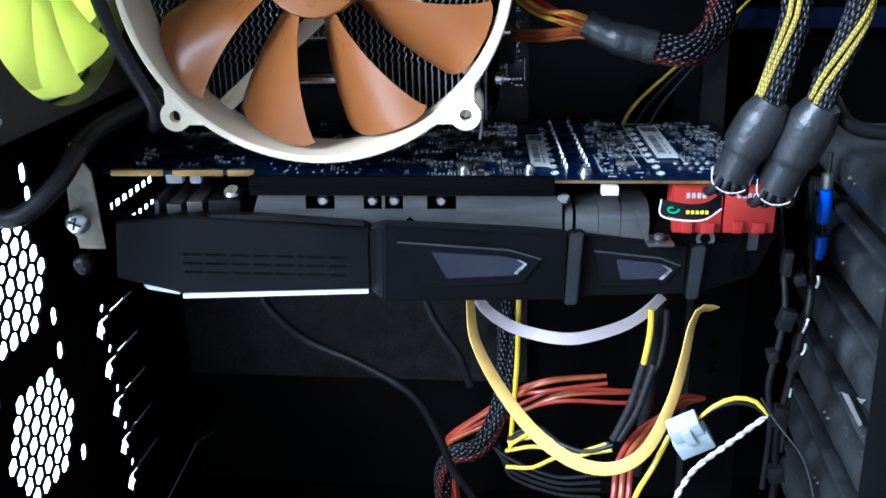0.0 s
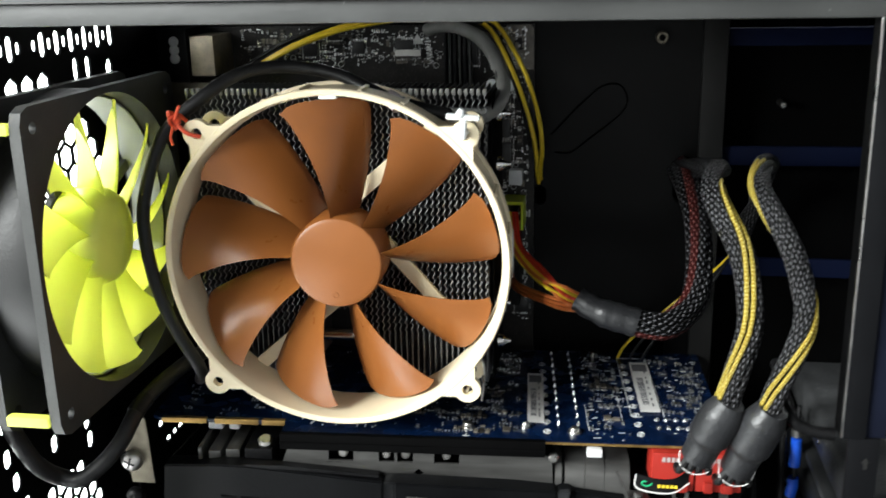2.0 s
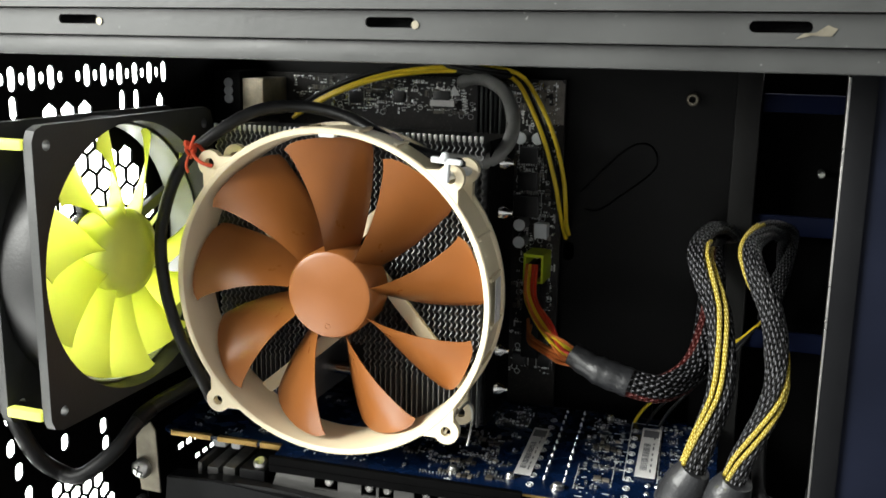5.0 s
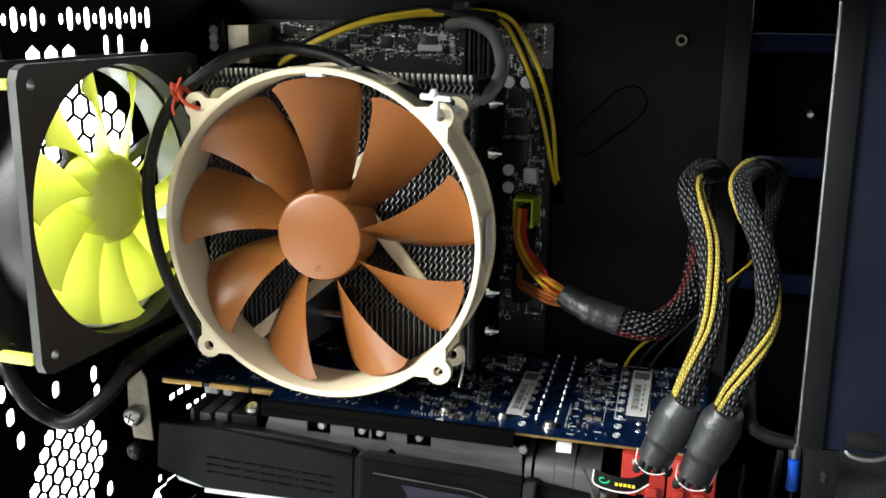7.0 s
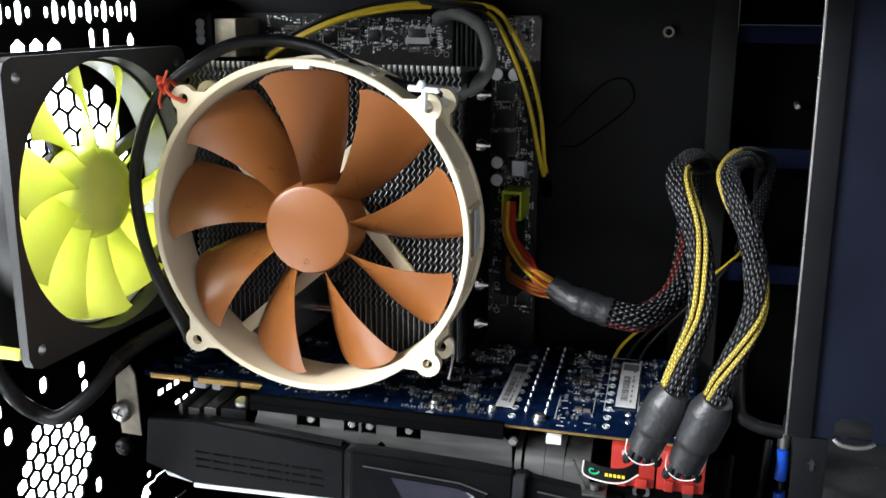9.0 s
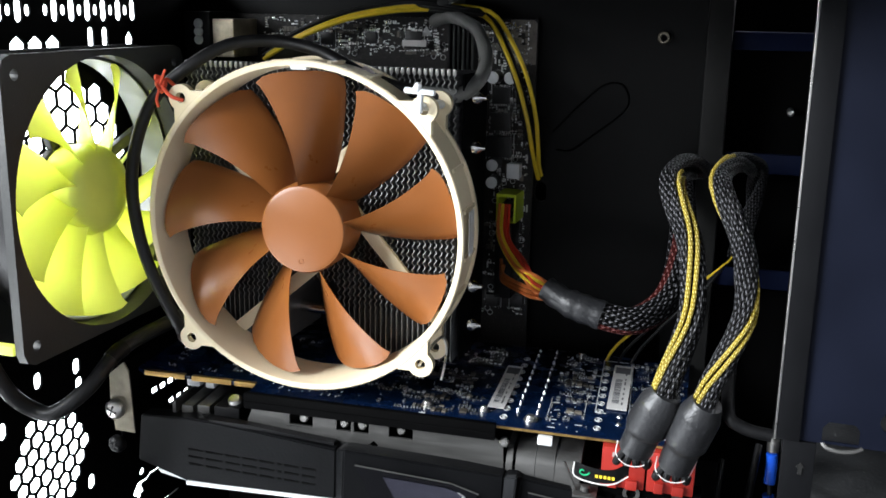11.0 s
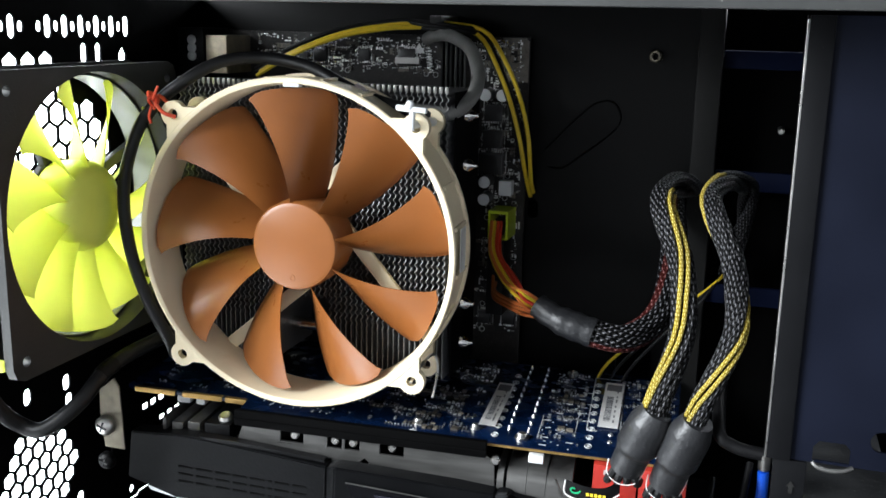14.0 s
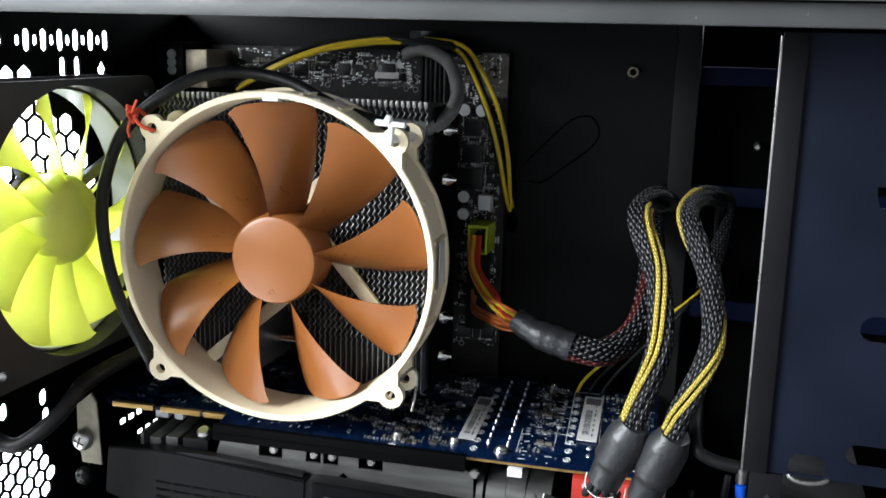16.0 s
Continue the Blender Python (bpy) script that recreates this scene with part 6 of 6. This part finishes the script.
for k in range(4):
    cable("loose_wire", "thin black wire lying low in the shadow", [(0.0500 + 0.004 * k, -0.0480, 0.0850 - 0.002 * k), (0.0640, -0.0520, 0.0760 - 0.003 * k), (0.0850, -0.0560, 0.0700 - 0.003 * k), (0.1050, -0.0560, 0.0720 - 0.004 * k)], 0.0009, CABLE_BLACK, "wire", "tangled wires under the card", 8)
hang = thing("drive_power_cable", "black drive cable hanging with small connectors and bare clips", "cable")
bm = bmesh.new()
tube(bm, [(0.1880, -0.040, 0.2050), (0.1850, -0.060, 0.1850), (0.1835, -0.073, 0.1660), (0.1805, -0.075, 0.1480), (0.1780, -0.075, 0.1280), (0.1755, -0.075, 0.1060), (0.1765, -0.075, 0.0850), (0.1760, -0.074, 0.0600)], 0.0016, 10)
part("lead", bm, BLACK_PLASTIC, hang)
bm = bmesh.new()
tube(bm, [(0.1730, -0.050, 0.2000), (0.1722, -0.070, 0.1830), (0.1735, -0.076, 0.1640), (0.1722, -0.077, 0.1480), (0.1700, -0.076, 0.1300), (0.1725, -0.075, 0.1120), (0.1720, -0.074, 0.0800)], 0.0013, 10)
part("lead", bm, CABLE_BLACK, hang)
for x, z, w, h, turn in ((0.1722, 0.1835, 0.0050, 0.0140, 4), (0.1775, 0.1770, 0.0060, 0.0060, -10), (0.1740, 0.1600, 0.0085, 0.0120, 16), (0.1700, 0.1440, 0.0060, 0.0070, -14), (0.1790, 0.1420, 0.0050, 0.0110, 22), (0.1755, 0.1170, 0.0085, 0.0130, 8), (0.1760, 0.0900, 0.0090, 0.0100, -6)):
    bm = bmesh.new()
    box(bm, (-w / 2, -0.004, -h / 2), (w / 2, 0.004, h / 2), 0.0008, Matrix.Translation((x, -0.0775, z)) @ Matrix.Rotation(radians(turn), 4, "Y") @ Matrix.Scale(0.7, 4))
    box(bm, (-w * 0.36, -0.0046, -h * 0.1), (w * 0.36, -0.0038, h * 0.32), 0.0002, Matrix.Translation((x, -0.0775, z)) @ Matrix.Rotation(radians(turn), 4, "Y") @ Matrix.Scale(0.7, 4))
    part("connector", bm, CABLE_BLACK, hang)
for pts in ([(0.1843, -0.0775, 0.1785), (0.1846, -0.0780, 0.1760), (0.1842, -0.0775, 0.1735)], [(0.1822, -0.0780, 0.1605), (0.1816, -0.0785, 0.1580), (0.1808, -0.0780, 0.1548)], [(0.1822, -0.0780, 0.1500), (0.1820, -0.0785, 0.1468), (0.1805, -0.0785, 0.1446)], [(0.1786, -0.0780, 0.1300), (0.1782, -0.0785, 0.1262)]):
    bm = bmesh.new()
    tube(bm, pts, 0.0008, 8, 0.001)
    part("clip", bm, BARE_STEEL, hang, "bright bare metal clip")
